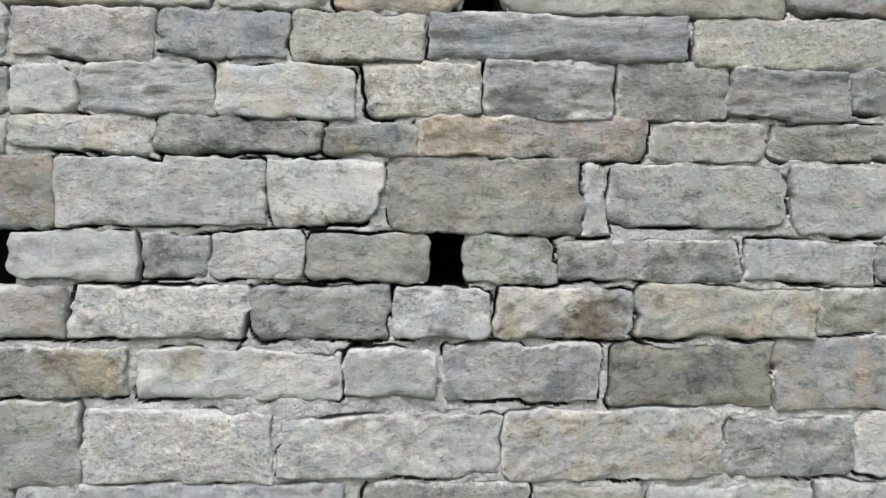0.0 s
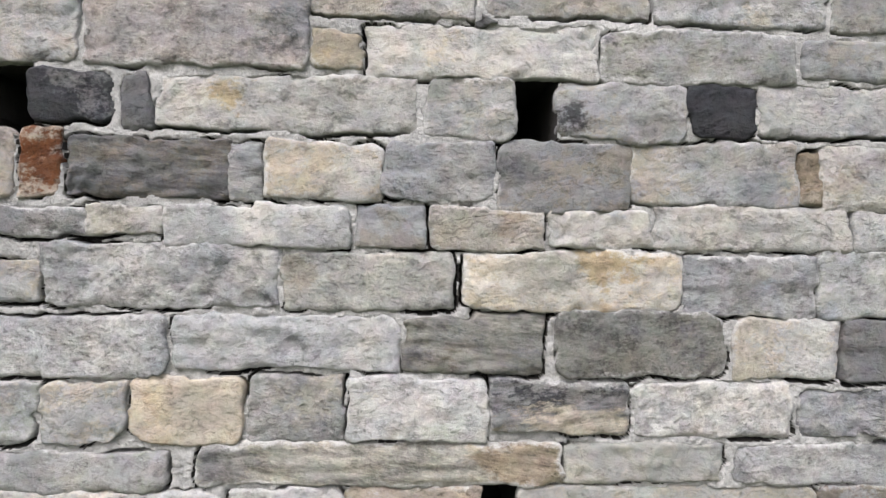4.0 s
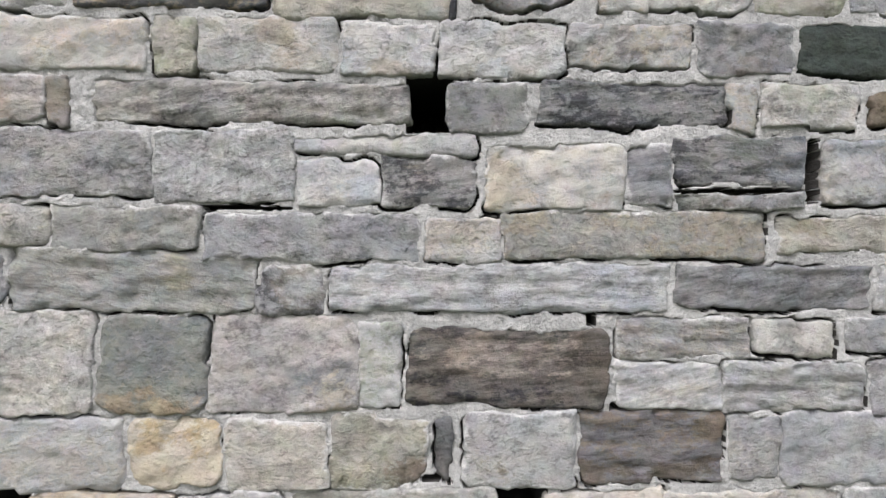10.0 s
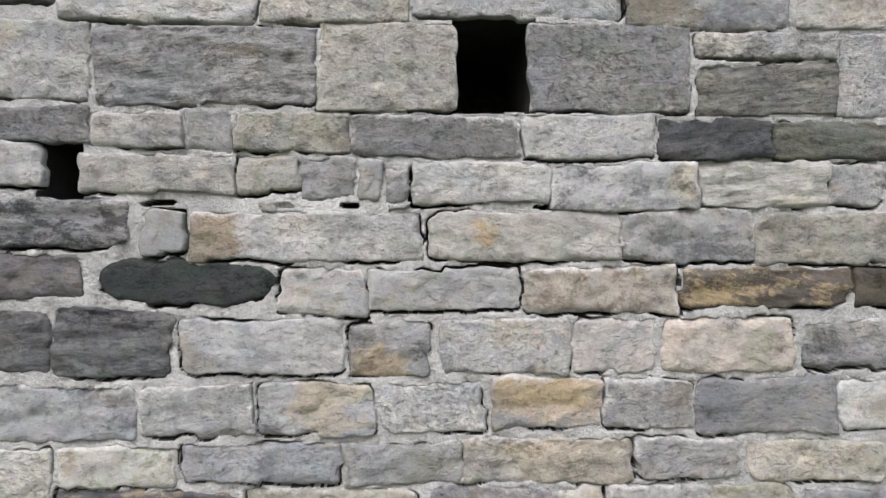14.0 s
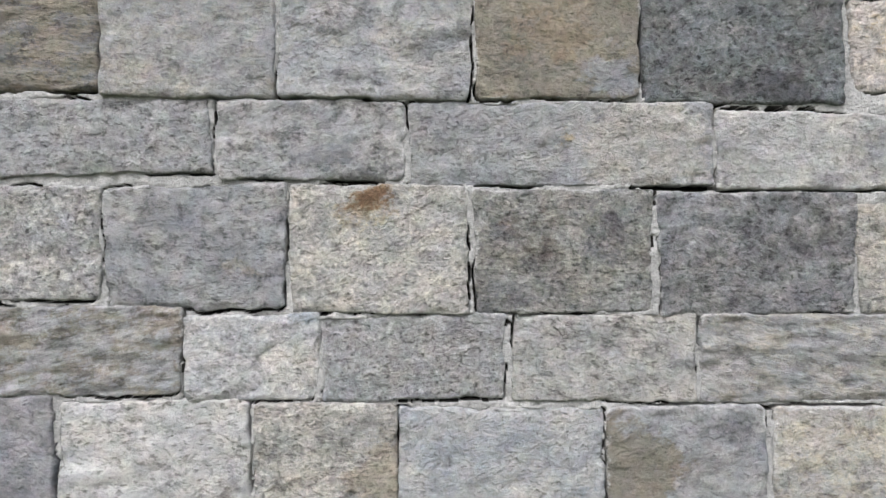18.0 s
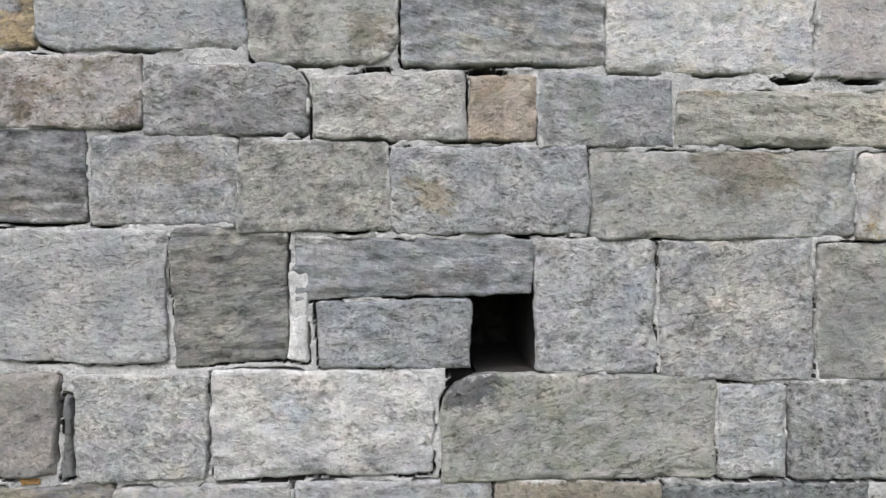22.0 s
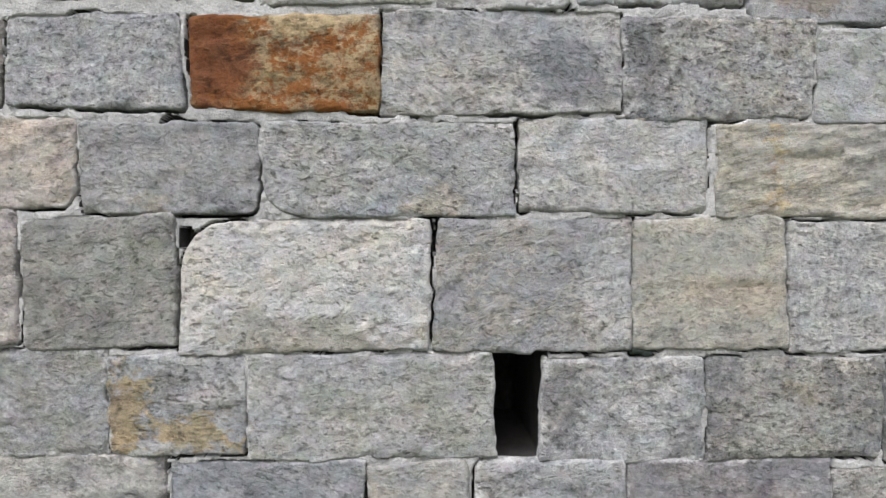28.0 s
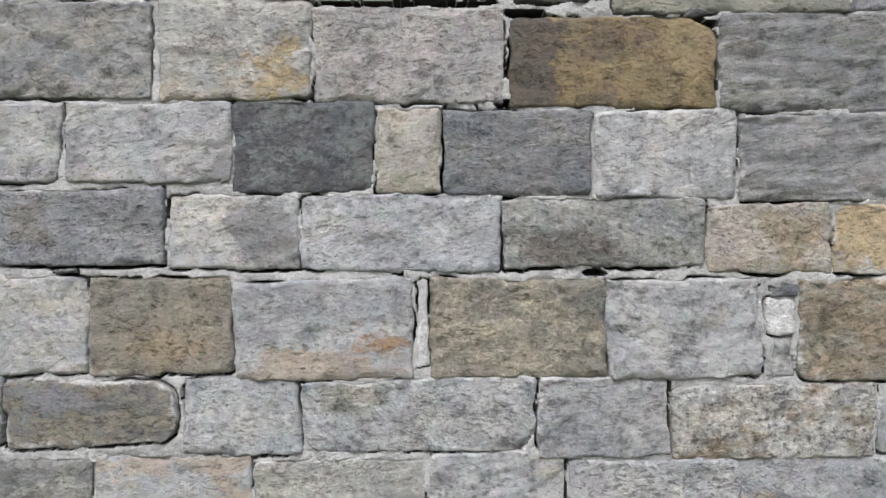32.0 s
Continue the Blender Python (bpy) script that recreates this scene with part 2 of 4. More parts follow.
def stone_mesh(w, h, shape, proud, rng, seed, coarse=1.0, hewn=1.0, squared=True, deep=0.06):
    """Verts and faces of a dressed stone round its own centre, its rim and its outline; its face looks to -y."""
    cell = 0.0088 * coarse
    nx, nz = max(5, int(w / cell)), max(5, int(h / cell))
    lu, lv = np.linspace(-1, 1, nx + 1), np.linspace(-1, 1, nz + 1)
    lu, lv = (0.55 * s + 0.45 * np.sin(s * np.pi / 2) for s in (lu, lv))
    u, v = np.meshgrid(lu, lv)
    x, z = u * w / 2, v * h / 2
    edge = np.minimum((1 - np.abs(u)) * w / 2, (1 - np.abs(v)) * h / 2)
    least = min(w, h)
    base = 0.5 if "oval" in shape else 0.38 if "rnd" in shape else 0.19 if "round" in shape else 0.0
    rad = {}
    for key in ("tl", "tr", "bl", "br"):
        # most corners are blunt; here and there one is broken off
        loose = rng.choice((0.02, 0.02, 0.04, 0.09) if squared else (0.03, 0.05, 0.08, 0.12, 0.2))
        rad[key] = base * least * rng.uniform(0.7, 1.25) if base else min(loose * least, 0.022 if squared else 0.034)
        if key in shape:
            rad[key] = rng.uniform(0.24, 0.4) * least
    if "bowl" in shape:
        rad["bl"], rad["br"] = 0.7 * least, 0.75 * least
    for key, r in rad.items():
        sx, sz = (1 if key[1] == "r" else -1), (1 if key[0] == "t" else -1)
        r = min(r, least * 0.75)
        long = 2.2 if "oval" in shape or "bowl" in shape else rng.uniform(0.8, 1.6)
        rx, rz = min(r * long, w * 0.49), min(r, h * (0.75 if "bowl" in shape else 0.49))
        dx, dz = np.clip(sx * x - (w / 2 - rx), 0, None) / rx, np.clip(sz * z - (h / 2 - rz), 0, None) / rz
        length = np.hypot(dx, dz)
        k = np.where(length > 1e-9, np.maximum(dx, dz) / np.maximum(length, 1e-9), 1.0)
        both = (dx > 0) & (dz > 0)
        x = np.where(both, sx * (w / 2 - rx + dx * k * rx), x)
        z = np.where(both, sz * (h / 2 - rz + dz * k * rz), z)
    # corners knocked about, sides bowed, ragged outline
    for sx in (-1, 1):
        for sz in (-1, 1):
            wt = np.clip((1 + sx * u) / 2, 0, 1) * np.clip((1 + sz * v) / 2, 0, 1)
            x, z = x + wt * rng.uniform(-0.007, 0.007), z + wt * rng.uniform(-0.007, 0.007)
    wear = 0.8 if squared else 1.15
    far_u, far_v = np.abs(u) ** 5, np.abs(v) ** 5
    x, z = (x + far_u * wear * (0.014 * fbm(z * 8, 0.5, np.sign(u) * 3.3, seed + 11, 2) + 0.009 * fbm(z * 34, 0.5, np.sign(u) * 5.3, seed + 13, 3)),
            z + far_v * wear * (0.014 * fbm(x * 6, 0.5, np.sign(v) * 3.3, seed + 17, 2) + 0.009 * fbm(x * 31, 0.5, np.sign(v) * 5.3, seed + 19, 3)))
    # face: worn arris, hewn waves, bedding
    layered = "slate" in shape
    arris = rng.uniform(0.003, 0.008)
    rough = hewn * rng.choice((0.5, 0.7, 0.9, 1.2))
    y = -proud + rng.uniform(0.002, 0.006) * (1 - np.clip(edge / arris, 0, 1)) ** 2
    y = y + 0.007 * fbm(x * 5, 0.3, z * 6, seed + 23, 2) + 0.0030 * rough * fbm(x * 22, 0.3, z * 25, seed + 29, 2) + 0.0042 * rough * fbm(x * 55, 0.5, z * 62, seed + 33, 2)
    y = y + (0.011 if layered else 0.0015) * fbm(x * 7, 0.7, z * 55, seed + 31, 3)
    # facets left by the hammer
    spots = np.array([(rng.uniform(-0.55, 0.55) * w, rng.uniform(-0.55, 0.55) * h) for _ in range(max(4, int(w * h / 0.0022)))])
    tilt = np.array([(rng.gauss(0, 0.05), rng.gauss(0, 0.07), rng.gauss(0, 0.0014)) for _ in spots])
    gx = x[..., None] + 0.03 * fbm(x * 26, 0.1, z * 26, seed + 53, 2)[..., None] - spots[:, 0]
    gz = z[..., None] + 0.03 * fbm(x * 26, 0.1, z * 26, seed + 57, 2)[..., None] - spots[:, 1]
    mine = (gx**2 * 0.5 + gz**2).argmin(-1)[..., None]
    facet = (np.take_along_axis(gx, mine, -1)[..., 0] * tilt[mine[..., 0], 0] + np.take_along_axis(gz, mine, -1)[..., 0] * tilt[mine[..., 0], 1] + tilt[mine[..., 0], 2])
    y = y + hewn * rng.choice((0.1, 0.25, 0.45, 0.8)) * facet * smooth(edge / 0.012)
    # pits, and arrises broken off in places
    y = y + 0.022 * rough * np.clip(value_noise(x * 42, 0.4, z * 55, seed + 41) - 0.72, 0, 1)
    broken = np.clip(value_noise(x * 13, 0.6, z * 15, seed + 43) - 0.5, 0, 1)
    y = y + 0.026 * broken * (1 - smooth(edge / 0.024))
    # ridges where the hammer broke it, slanting with the stone's grain
    slant = rng.uniform(-0.7, 0.7)
    y = y + rng.uniform(0.0, 1.0) ** 2 * hewn * 0.020 * (np.abs(fbm((x + slant * z) * 9, 0.2, (z - slant * x) * 11, seed + 37, 3)) - 0.12)
    y = y + rng.uniform(-0.004, 0.004) * u + rng.uniform(-0.003, 0.004) * v
    front = np.stack([x, y, z], -1).reshape(-1, 3)
    idx = np.arange((nx + 1) * (nz + 1)).reshape(nz + 1, nx + 1)
    quads = np.stack([idx[:-1, :-1], idx[:-1, 1:], idx[1:, 1:], idx[1:, :-1]], -1).reshape(-1, 4)
    ring = np.concatenate([idx[0, :-1], idx[:-1, -1], idx[-1, :0:-1], idx[:0:-1, 0]])
    back = front[ring].copy()
    back[:, 1] = deep
    n0, m = len(front), len(ring)
    nxt = np.roll(np.arange(m), -1)
    skirt = np.stack([ring, n0 + np.arange(m), n0 + nxt, ring[nxt]], -1)
    rim = np.concatenate([np.clip(1 - edge / 0.032, 0, 1).ravel(), np.ones(m)])
    return np.concatenate([front, back]), np.concatenate([quads, skirt]), rim, front[ring][:, (0, 2)]


def outline_distance(px, pz, loop):
    """Distance of points from a closed outline (less than 0 inside), and the way out of its nearest side."""
    a, b = loop.astype(np.float32), np.roll(loop, -1, 0).astype(np.float32)
    d = b - a
    size = np.maximum((d**2).sum(1), 1e-12)
    ex, ez = px[:, None] - a[:, 0], pz[:, None] - a[:, 1]
    t = np.clip((ex * d[:, 0] + ez * d[:, 1]) / size, 0, 1)
    gap2 = (ex - t * d[:, 0]) ** 2 + (ez - t * d[:, 1]) ** 2
    best = gap2.argmin(1)
    dist = np.sqrt(gap2[np.arange(len(px)), best])
    cross = ((a[:, 1] > pz[:, None]) != (b[:, 1] > pz[:, None])) & (ex < ez * (d[:, 0] / np.where(np.abs(d[:, 1]) < 1e-9, 1e-9, d[:, 1])))
    inside = cross.sum(1) % 2 == 1
    out = np.stack([d[:, 1], -d[:, 0]], -1) / np.sqrt(size)[:, None]
    return np.where(inside, -dist, dist), out[best]


def mesh_of(name, verts, faces, material, rim=None):
    me = bpy.data.meshes.new(name)
    me.vertices.add(len(verts))
    me.vertices.foreach_set("co", np.asarray(verts, np.float32).ravel())
    me.loops.add(faces.size)
    me.loops.foreach_set("vertex_index", faces.astype(np.int32).ravel())
    me.polygons.add(len(faces))
    me.polygons.foreach_set("loop_start", np.arange(0, faces.size, 4, dtype=np.int32))
    me.polygons.foreach_set("use_smooth", np.ones(len(faces), bool))
    me.materials.append(material)
    me.update(calc_edges=True)
    if rim is not None:
        me.attributes.new("rim", "FLOAT", "POINT").data.foreach_set("value", np.asarray(rim, np.float32))
    return me


ODD = {
    "a/r+y/n": "rust-red iron-stained block", "e": "blackish green schist stone", "e+k": "blackish green rounded schist stone",
    "k": "near-black slate stone", "k+d": "blue-black stone with pale worn patches", "z/o+z": "greenish-grey stone with an ochre foot",
    "k/d+n/t": "dark brown stone streaked with rust", "n/y+n": "brown stone fading to ochre", "w/l+k": "pale stone with black streaks",
    "o/t": "small brown weathered stone", "t/p+r": "reddish stone beside an opening",
    "y+n": "small ochre-brown stone", "q": "smooth plain grey stone", "u": "blue-black slate sliver", "z+d": "dark bluish-green stone", "p/t": "salmon-coloured rounded stone", "m": "patch of fresh white mortar",
    "k/d+z": "charcoal-dark square stone", "d/n+k": "dark brown layered stone", "k/d": "dark slate stone",
}


class Section:
    def __init__(self, name, low, high, label):
        self.name, self.low, self.high, self.label = name, low, high, label
        self.stones, self.shaped, self.holes, self.gaps = [], [], [], []


def course(section, *stones):
    section.stones += stones


def tone_and_shade(text):
    """"g+d-0.15" is grey stained dark, 0.15 stops darker than usual."""
    cut = next((k for k, c in enumerate(text) if c in "+-" and text[k + 1].isdigit()), len(text))
    return text[:cut], 2 ** float(text[cut:] or 0)


def gap(section, *box):
    section.gaps.append(box)


def shape_stones(section):
    """The stones of a section, each with its mesh and its outline in the wall's plane."""
    for x0, z0, x1, z1, tone, *more in section.stones:
        shape = more[0] if more else ""
        SEED[0] += 1
        rng = random.Random(SEED[0])
        proud = rng.uniform(0.004, 0.011)
        squared = z1 > 7.06
        code = tone_and_shade(tone)[0]
        by_hole = any(x0 - 0.03 < hx1 and x1 + 0.03 > hx0 and z0 - 0.03 < hz1 and z1 + 0.03 > hz0 for hx0, hz0, hx1, hz1 in section.holes)
        hewn = 0.25 if code in ("q", "m") else 0.85 if squared else 1.0
        verts, faces, rim, loop = stone_mesh(x1 - x0, z1 - z0, shape, proud, rng, SEED[0] * 7, 1.0, hewn, squared, 0.03 if by_hole else 0.06)
        section.shaped.append((rng, verts, faces, rim, loop + ((x0 + x1) / 2, (z0 + z1) / 2)))


SPOTS = ((0.72, 0.72, 0.72), (0.8, 0.84, 0.76), (1.2, 1.19, 1.16), (0.86, 0.92, 1.0), (1.04, 0.97, 0.84), (0.84, 0.78, 0.7))


def put_spot(ob, name, half_w, half_h, u, v, size, colour, sx=1.0, sz=1.0):
    ob[name + "_place"], ob[name + "_size"] = [u * half_w, -0.005, v * half_h], float(size)
    ob[name + "_reach"], ob[name] = [sx, 1.0, sz], [float(c) for c in (mean_tone(colour) * 0.82 if isinstance(colour, str) else colour)]


def lay_stone(section, wall, made, x0, z0, x1, z1, tone, shape="", *spots):
    tone, shade = tone_and_shade(tone)
    rng, verts, faces, rim, _ = made
    kind = SCHIST if "slate" in shape else GRANITE if "speck" in shape else GNEISS
    name = "mortar_patch" if tone == "m" else "stone"
    ob = new(name, mesh_of(name, verts, faces, FRESH if tone == "m" else kind, rim))
    ob.location = ((x0 + x1) / 2, 0, (z0 + z1) / 2)
    first, _, second = tone.partition("+")
    shade *= 0.78 if z1 < 7.06 else 0.84
    ob.color = (*(mean_tone(first) * shade * 1.02), 1)
    ob["stain"] = [float(c) for c in mean_tone(second or first) * shade]
    ob["stain_amount"] = 0.85 if second else 0.0
    light = float(np.mean(mean_tone(first)))
    if not second and tone != "m":
        # every block has some weathering of its own
        ochre = (1.02, 0.9, 0.72) if z1 < 7.06 else (1.02, 0.96, 0.84)
        worn = rng.choice([(0.55, 0.55, 0.56), (0.7, 0.74, 0.62), ochre, (1.32, 1.28, 1.2), (0.84, 0.89, 0.95), (0.72, 0.72, 0.72)])
        ob["stain"], ob["stain_amount"] = [float(c) for c in mean_tone(first) * shade * worn], rng.uniform(0.35, 0.8)
    half = ((x1 - x0) / 2, (z1 - z0) / 2)
    spots = list(spots)
    while len(spots) < 2:
        some = rng.random() < 0.5 and light > 0.2 and tone not in ("m", "q")
        spots.append((rng.uniform(-0.9, 0.9), rng.choice((-0.9, -0.4, 0.3, 0.9)), rng.uniform(-0.03, 0.05), mean_tone(first) * shade * rng.choice(SPOTS)) if some else (0, 0, -1.0, "g"))
    put_spot(ob, "spot", *half, *spots[0])
    put_spot(ob, "patch", *half, *spots[1])
    ob["weather"] = rng.random()
    pale = float(np.mean(ob.color[:3])) > 0.2
    ob["flaked"] = rng.uniform(0.1, 0.5) if z1 < 7.06 else rng.uniform(0.3, 0.9)
    ob["smear"] = rng.uniform(0.2, 1.0) * (1.0 if z1 < 7.06 else 0.9) if pale else -0.8
    ob["craggy"] = 0.15 if tone == "q" else rng.choice((0.35, 0.6, 0.8, 1.0, 1.0))
    ob["grainy"] = (rng.uniform(0.28, 0.68) if z1 < 7.06 else rng.uniform(0.52, 0.98)) + (0.15 if "speck" in shape else 0.0)
    ob.parent = wall
    if tone in ODD:
        tagged(ob, ODD[tone])
    return ob


def wall_body(section):
    """The mortar bed with its cracked joints and putlog holes: a thick solid, rough on its face."""
    xs = np.concatenate([np.arange(-2.6, -1.5, 0.05), np.arange(-1.5, 1.64, 0.0045), np.arange(1.66, 2.61, 0.05)]).astype(np.float32)
    low = section.low if section.low > 1 else 0.8
    zs = np.concatenate([np.arange(section.low, low, 0.05), np.arange(low, min(section.high, 14.1), 0.0041), np.arange(14.1, section.high, 0.05) if section.high > 14.1 else [], [section.high]]).astype(np.float32)
    x, z = np.meshgrid(xs, zs)
    y = -0.0015 + 0.006 * fbm(x * 5, 0, z * 6, 3, 2) + 0.0065 * fbm(x * 24, 0, z * 28, 7, 3) + 0.006 * fbm(x * 85, 0, z * 90, 9, 2)
    y = y + 0.006 * (1 - smooth((z - 2.9) / 0.6))
    jitter = fbm(x * 60, 0, z * 60, 61, 2)
    nearest = np.full(x.shape, 9.0, np.float32)
    for k, ((x0, z0, x1, z1, *_), (_, _, _, _, loop)) in enumerate(zip(section.stones, section.shaped)):
        (lx, lz), (hx, hz) = loop.min(0) - 0.025, loop.max(0) + 0.025
        a, b = np.searchsorted(xs, (lx, hx))
        c, d = np.searchsorted(zs, (lz, hz))
        px, pz = x[c:d, a:b], z[c:d, a:b]
        inner = np.minimum(np.minimum(px - x0, x1 - px), np.minimum(pz - z0, z1 - pz))
        least = min(x1 - x0, z1 - z0)
        band = inner < max(0.045, 0.3 * least)
        away = np.full(px.shape, -1.0, np.float32)
        bx, bz = px[band], pz[band]
        dist, out = outline_distance(bx, bz, loop)
        away[band] = dist
        # cracks beside the stone: widest under it, then at its ends, seldom on top
        foot = 1 - smooth((z0 - 2.9) / 0.6)
        rubble = 1 - smooth((z0 - 6.8) / 0.4)
        down, side = np.clip(-out[:, 1], 0, 1), np.abs(out[:, 0])
        run = value_noise(bx * 8, 0, bz * 8, 300 + k) + 0.35 * (value_noise(bx * 25, 0, bz * 25, 900 + k) - 0.5)
        start = np.where(down > 0.6, 0.37 + 0.06 * (rubble - foot), np.where(side > 0.6, 0.42 - 0.08 * foot + 0.14 * (rubble - foot), 0.66 - 0.1 * foot))
        wide = smooth((run - start) / 0.3) * np.where(down > 0.6, 0.0062, 0.0050) * (1.38 + 0.4 * foot) - 0.0006
        wide = wide + 0.0035 * jitter[c:d, a:b][band] * (wide > 0)
        bed = y[c:d, a:b]
        fall = np.clip((wide - dist) / 0.0022 + 0.5, 0, 1) * (dist > -0.02) * (wide > 0.0008)
        deeper = np.where(dist < -0.004, np.maximum(bed[band], 0.018), bed[band] + 0.004 * smooth(run * 1.6 - 0.4) * np.clip(1 - dist / 0.012, 0, 1))
        bed[band] = np.maximum(deeper, np.maximum(bed[band], fall * 0.05))
        bed[~band] = 0.018
        nearest[c:d, a:b] = np.minimum(nearest[c:d, a:b], away)
    hidden = nearest < -0.014
    for x0, z0, x1, z1 in section.gaps:
        wide, high = (x1 - x0) / 2, (z1 - z0) / 2
        a, b = np.searchsorted(xs, (x0 - 0.02, x1 + 0.02))
        c, d = np.searchsorted(zs, (z0 - 0.02, z1 + 0.02))
        px, pz = x[c:d, a:b], z[c:d, a:b]
        wob = 0.008 * fbm(px * 15, 0, pz * 15, 25, 2) + 0.004 * jitter[c:d, a:b]
        u, v = np.abs(px - (x0 + x1) / 2 + wob) / wide, np.abs(pz - (z0 + z1) / 2 + wob) / high
        y[c:d, a:b] = np.where((u < 1 - (0.35 * v**2 if wide > high else 0)) & (v < 1 - (0.5 * u**3 if wide > high else 0)), 0.07, y[c:d, a:b])
    for x0, z0, x1, z1 in section.holes:
        a, b = np.searchsorted(xs, (x0 - 0.05, x1 + 0.05))
        c, d = np.searchsorted(zs, (z0 - 0.05, z1 + 0.05))
        px, pz = x[c:d, a:b], z[c:d, a:b]
        wob = 0.014 * fbm(px * 18, 0, pz * 18, 21, 2)
        inside = (px > x0 + wob) & (px < x1 + wob) & (pz > z0 + wob) & (pz < z1 + wob)
        under = (nearest[c:d, a:b] < 0.02) & (px > x0 - 0.015) & (px < x1 + 0.015) & (pz > z0 - 0.015) & (pz < z1 + 0.015)
        inside = (inside | under) & (pz > section.low + 0.006)
        y[c:d, a:b] = np.where(inside, 0.62 + 0.12 * fbm(px * 12, 0, pz * 12, 33, 3), y[c:d, a:b])
        hidden[c:d, a:b] = False
    front = np.stack([x, y, z], -1).reshape(-1, 3)
    nz, nx = x.shape
    idx = np.arange(nx * nz).reshape(nz, nx)
    quads = np.stack([idx[:-1, :-1], idx[:-1, 1:], idx[1:, 1:], idx[1:, :-1]], -1).reshape(-1, 4)
    quads = quads[~hidden.reshape(-1)[quads].all(1)]  # nothing is laid where a stone fills the bed
    ring = np.concatenate([idx[0, :-1], idx[:-1, -1], idx[-1, :0:-1], idx[:0:-1, 0]])
    used = np.zeros(nx * nz, bool)
    used[quads], used[ring] = True, True
    place = np.cumsum(used) - 1
    front, quads, ring = front[used], place[quads], place[ring]
    back = front[ring].copy()
    back[:, 1] = 1.1
    n0, m = len(front), len(ring)
    nxt = np.roll(np.arange(m), -1)
    skirt = np.stack([ring, n0 + np.arange(m), n0 + nxt, ring[nxt]], -1)
    corner = [n0, n0 + nx - 1, n0 + nx - 1 + nz - 1, n0 + 2 * (nx - 1) + nz - 1]
    faces = np.concatenate([quads, skirt, [corner[::-1]]])
    me = mesh_of(section.name, np.concatenate([front, back]), faces, MORTAR)
    me.materials.append(SHADED_CORE)
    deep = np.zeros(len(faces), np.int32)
    # faces set back in cracks, gaps and holes take the painted-in shade
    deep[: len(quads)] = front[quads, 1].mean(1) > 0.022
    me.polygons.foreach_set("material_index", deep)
    me.polygons.foreach_set("use_smooth", deep == 0)
    wall = new(section.name, me)
    return tagged(wall, section.label, "wall", kind="structure")


lower = Section("wall_lower", 0.0, 7.062, "old wall of coursed grey rubble stones in pale lime mortar")
upper = Section("wall_upper", 7.062, 14.45, "old wall of large squared grey stone blocks in pale mortar")
lower.holes = [
    (-1.265, 1.502, -1.177, 1.635), (-0.046, 1.505, 0.042, 1.647), (0.046, 2.244, 0.134, 2.463),
    (-1.299, 3.381, -1.148, 3.540), (0.108, 3.373, 0.208, 3.533), (-1.227, 4.448, -1.066, 4.631),
    (0.155, 4.544, 0.272, 4.631), (-0.071, 5.587, 0.024, 5.715), (-0.978, 6.838, -0.889, 6.983)]
# the last is an added recess in place of dark-stained crumbs, no putlog hole
upper.holes = [(0.135, 7.066, 0.333, 7.328), (0.166, 9.169, 0.342, 9.376), (0.225, 11.111, 0.353, 11.415), (0.11, 9.150, 0.170, 9.183)]

# courses from the foot upwards: x, z of the lower corner, x, z of the upper corner, tone, shape
course(lower,
       (-1.382, 0.804, -1.154, 0.954, "g"), (-1.146, 0.802, -0.282, 0.957, "l/b"), (-0.228, 0.799, 0.235, 0.956, "o/g"),
       (0.243, 0.797, 0.552, 0.949, "c/g"), (0.560, 0.795, 1.029, 0.955, "l"), (1.036, 0.794, 1.479, 0.958, "l"))
course(lower,
       (-1.384, 0.957, -0.985, 1.178, "g+0.03"), (-0.970, 0.957, -0.462, 1.159, "l+0.05", "speck"), (-0.452, 0.976, 0.149, 1.146, "l-0.03"),
       (0.155, 0.968, 0.760, 1.163, "l-0.13", "speck"), (0.768, 0.976, 1.140, 1.141, "g-0.07"), (1.145, 0.975, 1.477, 1.149, "l"))
course(lower,
       (-1.415, 1.187, -0.865, 1.329, "g/o+n+0.03", "", (0.9, -0.2, 0.08, "o/t"), CLEAN), (-0.846, 1.190, -0.291, 1.323, "l"), (-0.276, 1.196, -0.030, 1.326, "g/b"),
       (-0.010, 1.188, 0.426, 1.340, "b/g", "", (0.5, -0.5, 0.05, "z"), (-0.6, 0.3, 0.05, "b/l")), (0.450, 1.179, 0.897, 1.340, "o+d-0.12", "", (0.75, -0.8, 0.0, "t/y"), (-0.6, 0.1, 0.04, "o/d")), (0.909, 1.173, 1.475, 1.365, "g-0.07"))
course(lower,
       (-1.388, 1.350, -1.022, 1.493, "g"), (-1.011, 1.352, -0.542, 1.494, "l+0.05"), (-0.527, 1.352, -0.161, 1.490, "g+0.06"),
       (-0.155, 1.351, 0.117, 1.501, "l+0.1", "speck round"), (0.132, 1.357, 0.514, 1.493, "g/c+0.05", "", (0.3, -0.1, 0.04, "n"), (-0.9, -0.5, 0.05, "t/o")), (0.523, 1.359, 1.028, 1.508, "o/l+0.1", "", CLEAN, CLEAN),
       (1.036, 1.370, 1.473, 1.505, "g/o"))
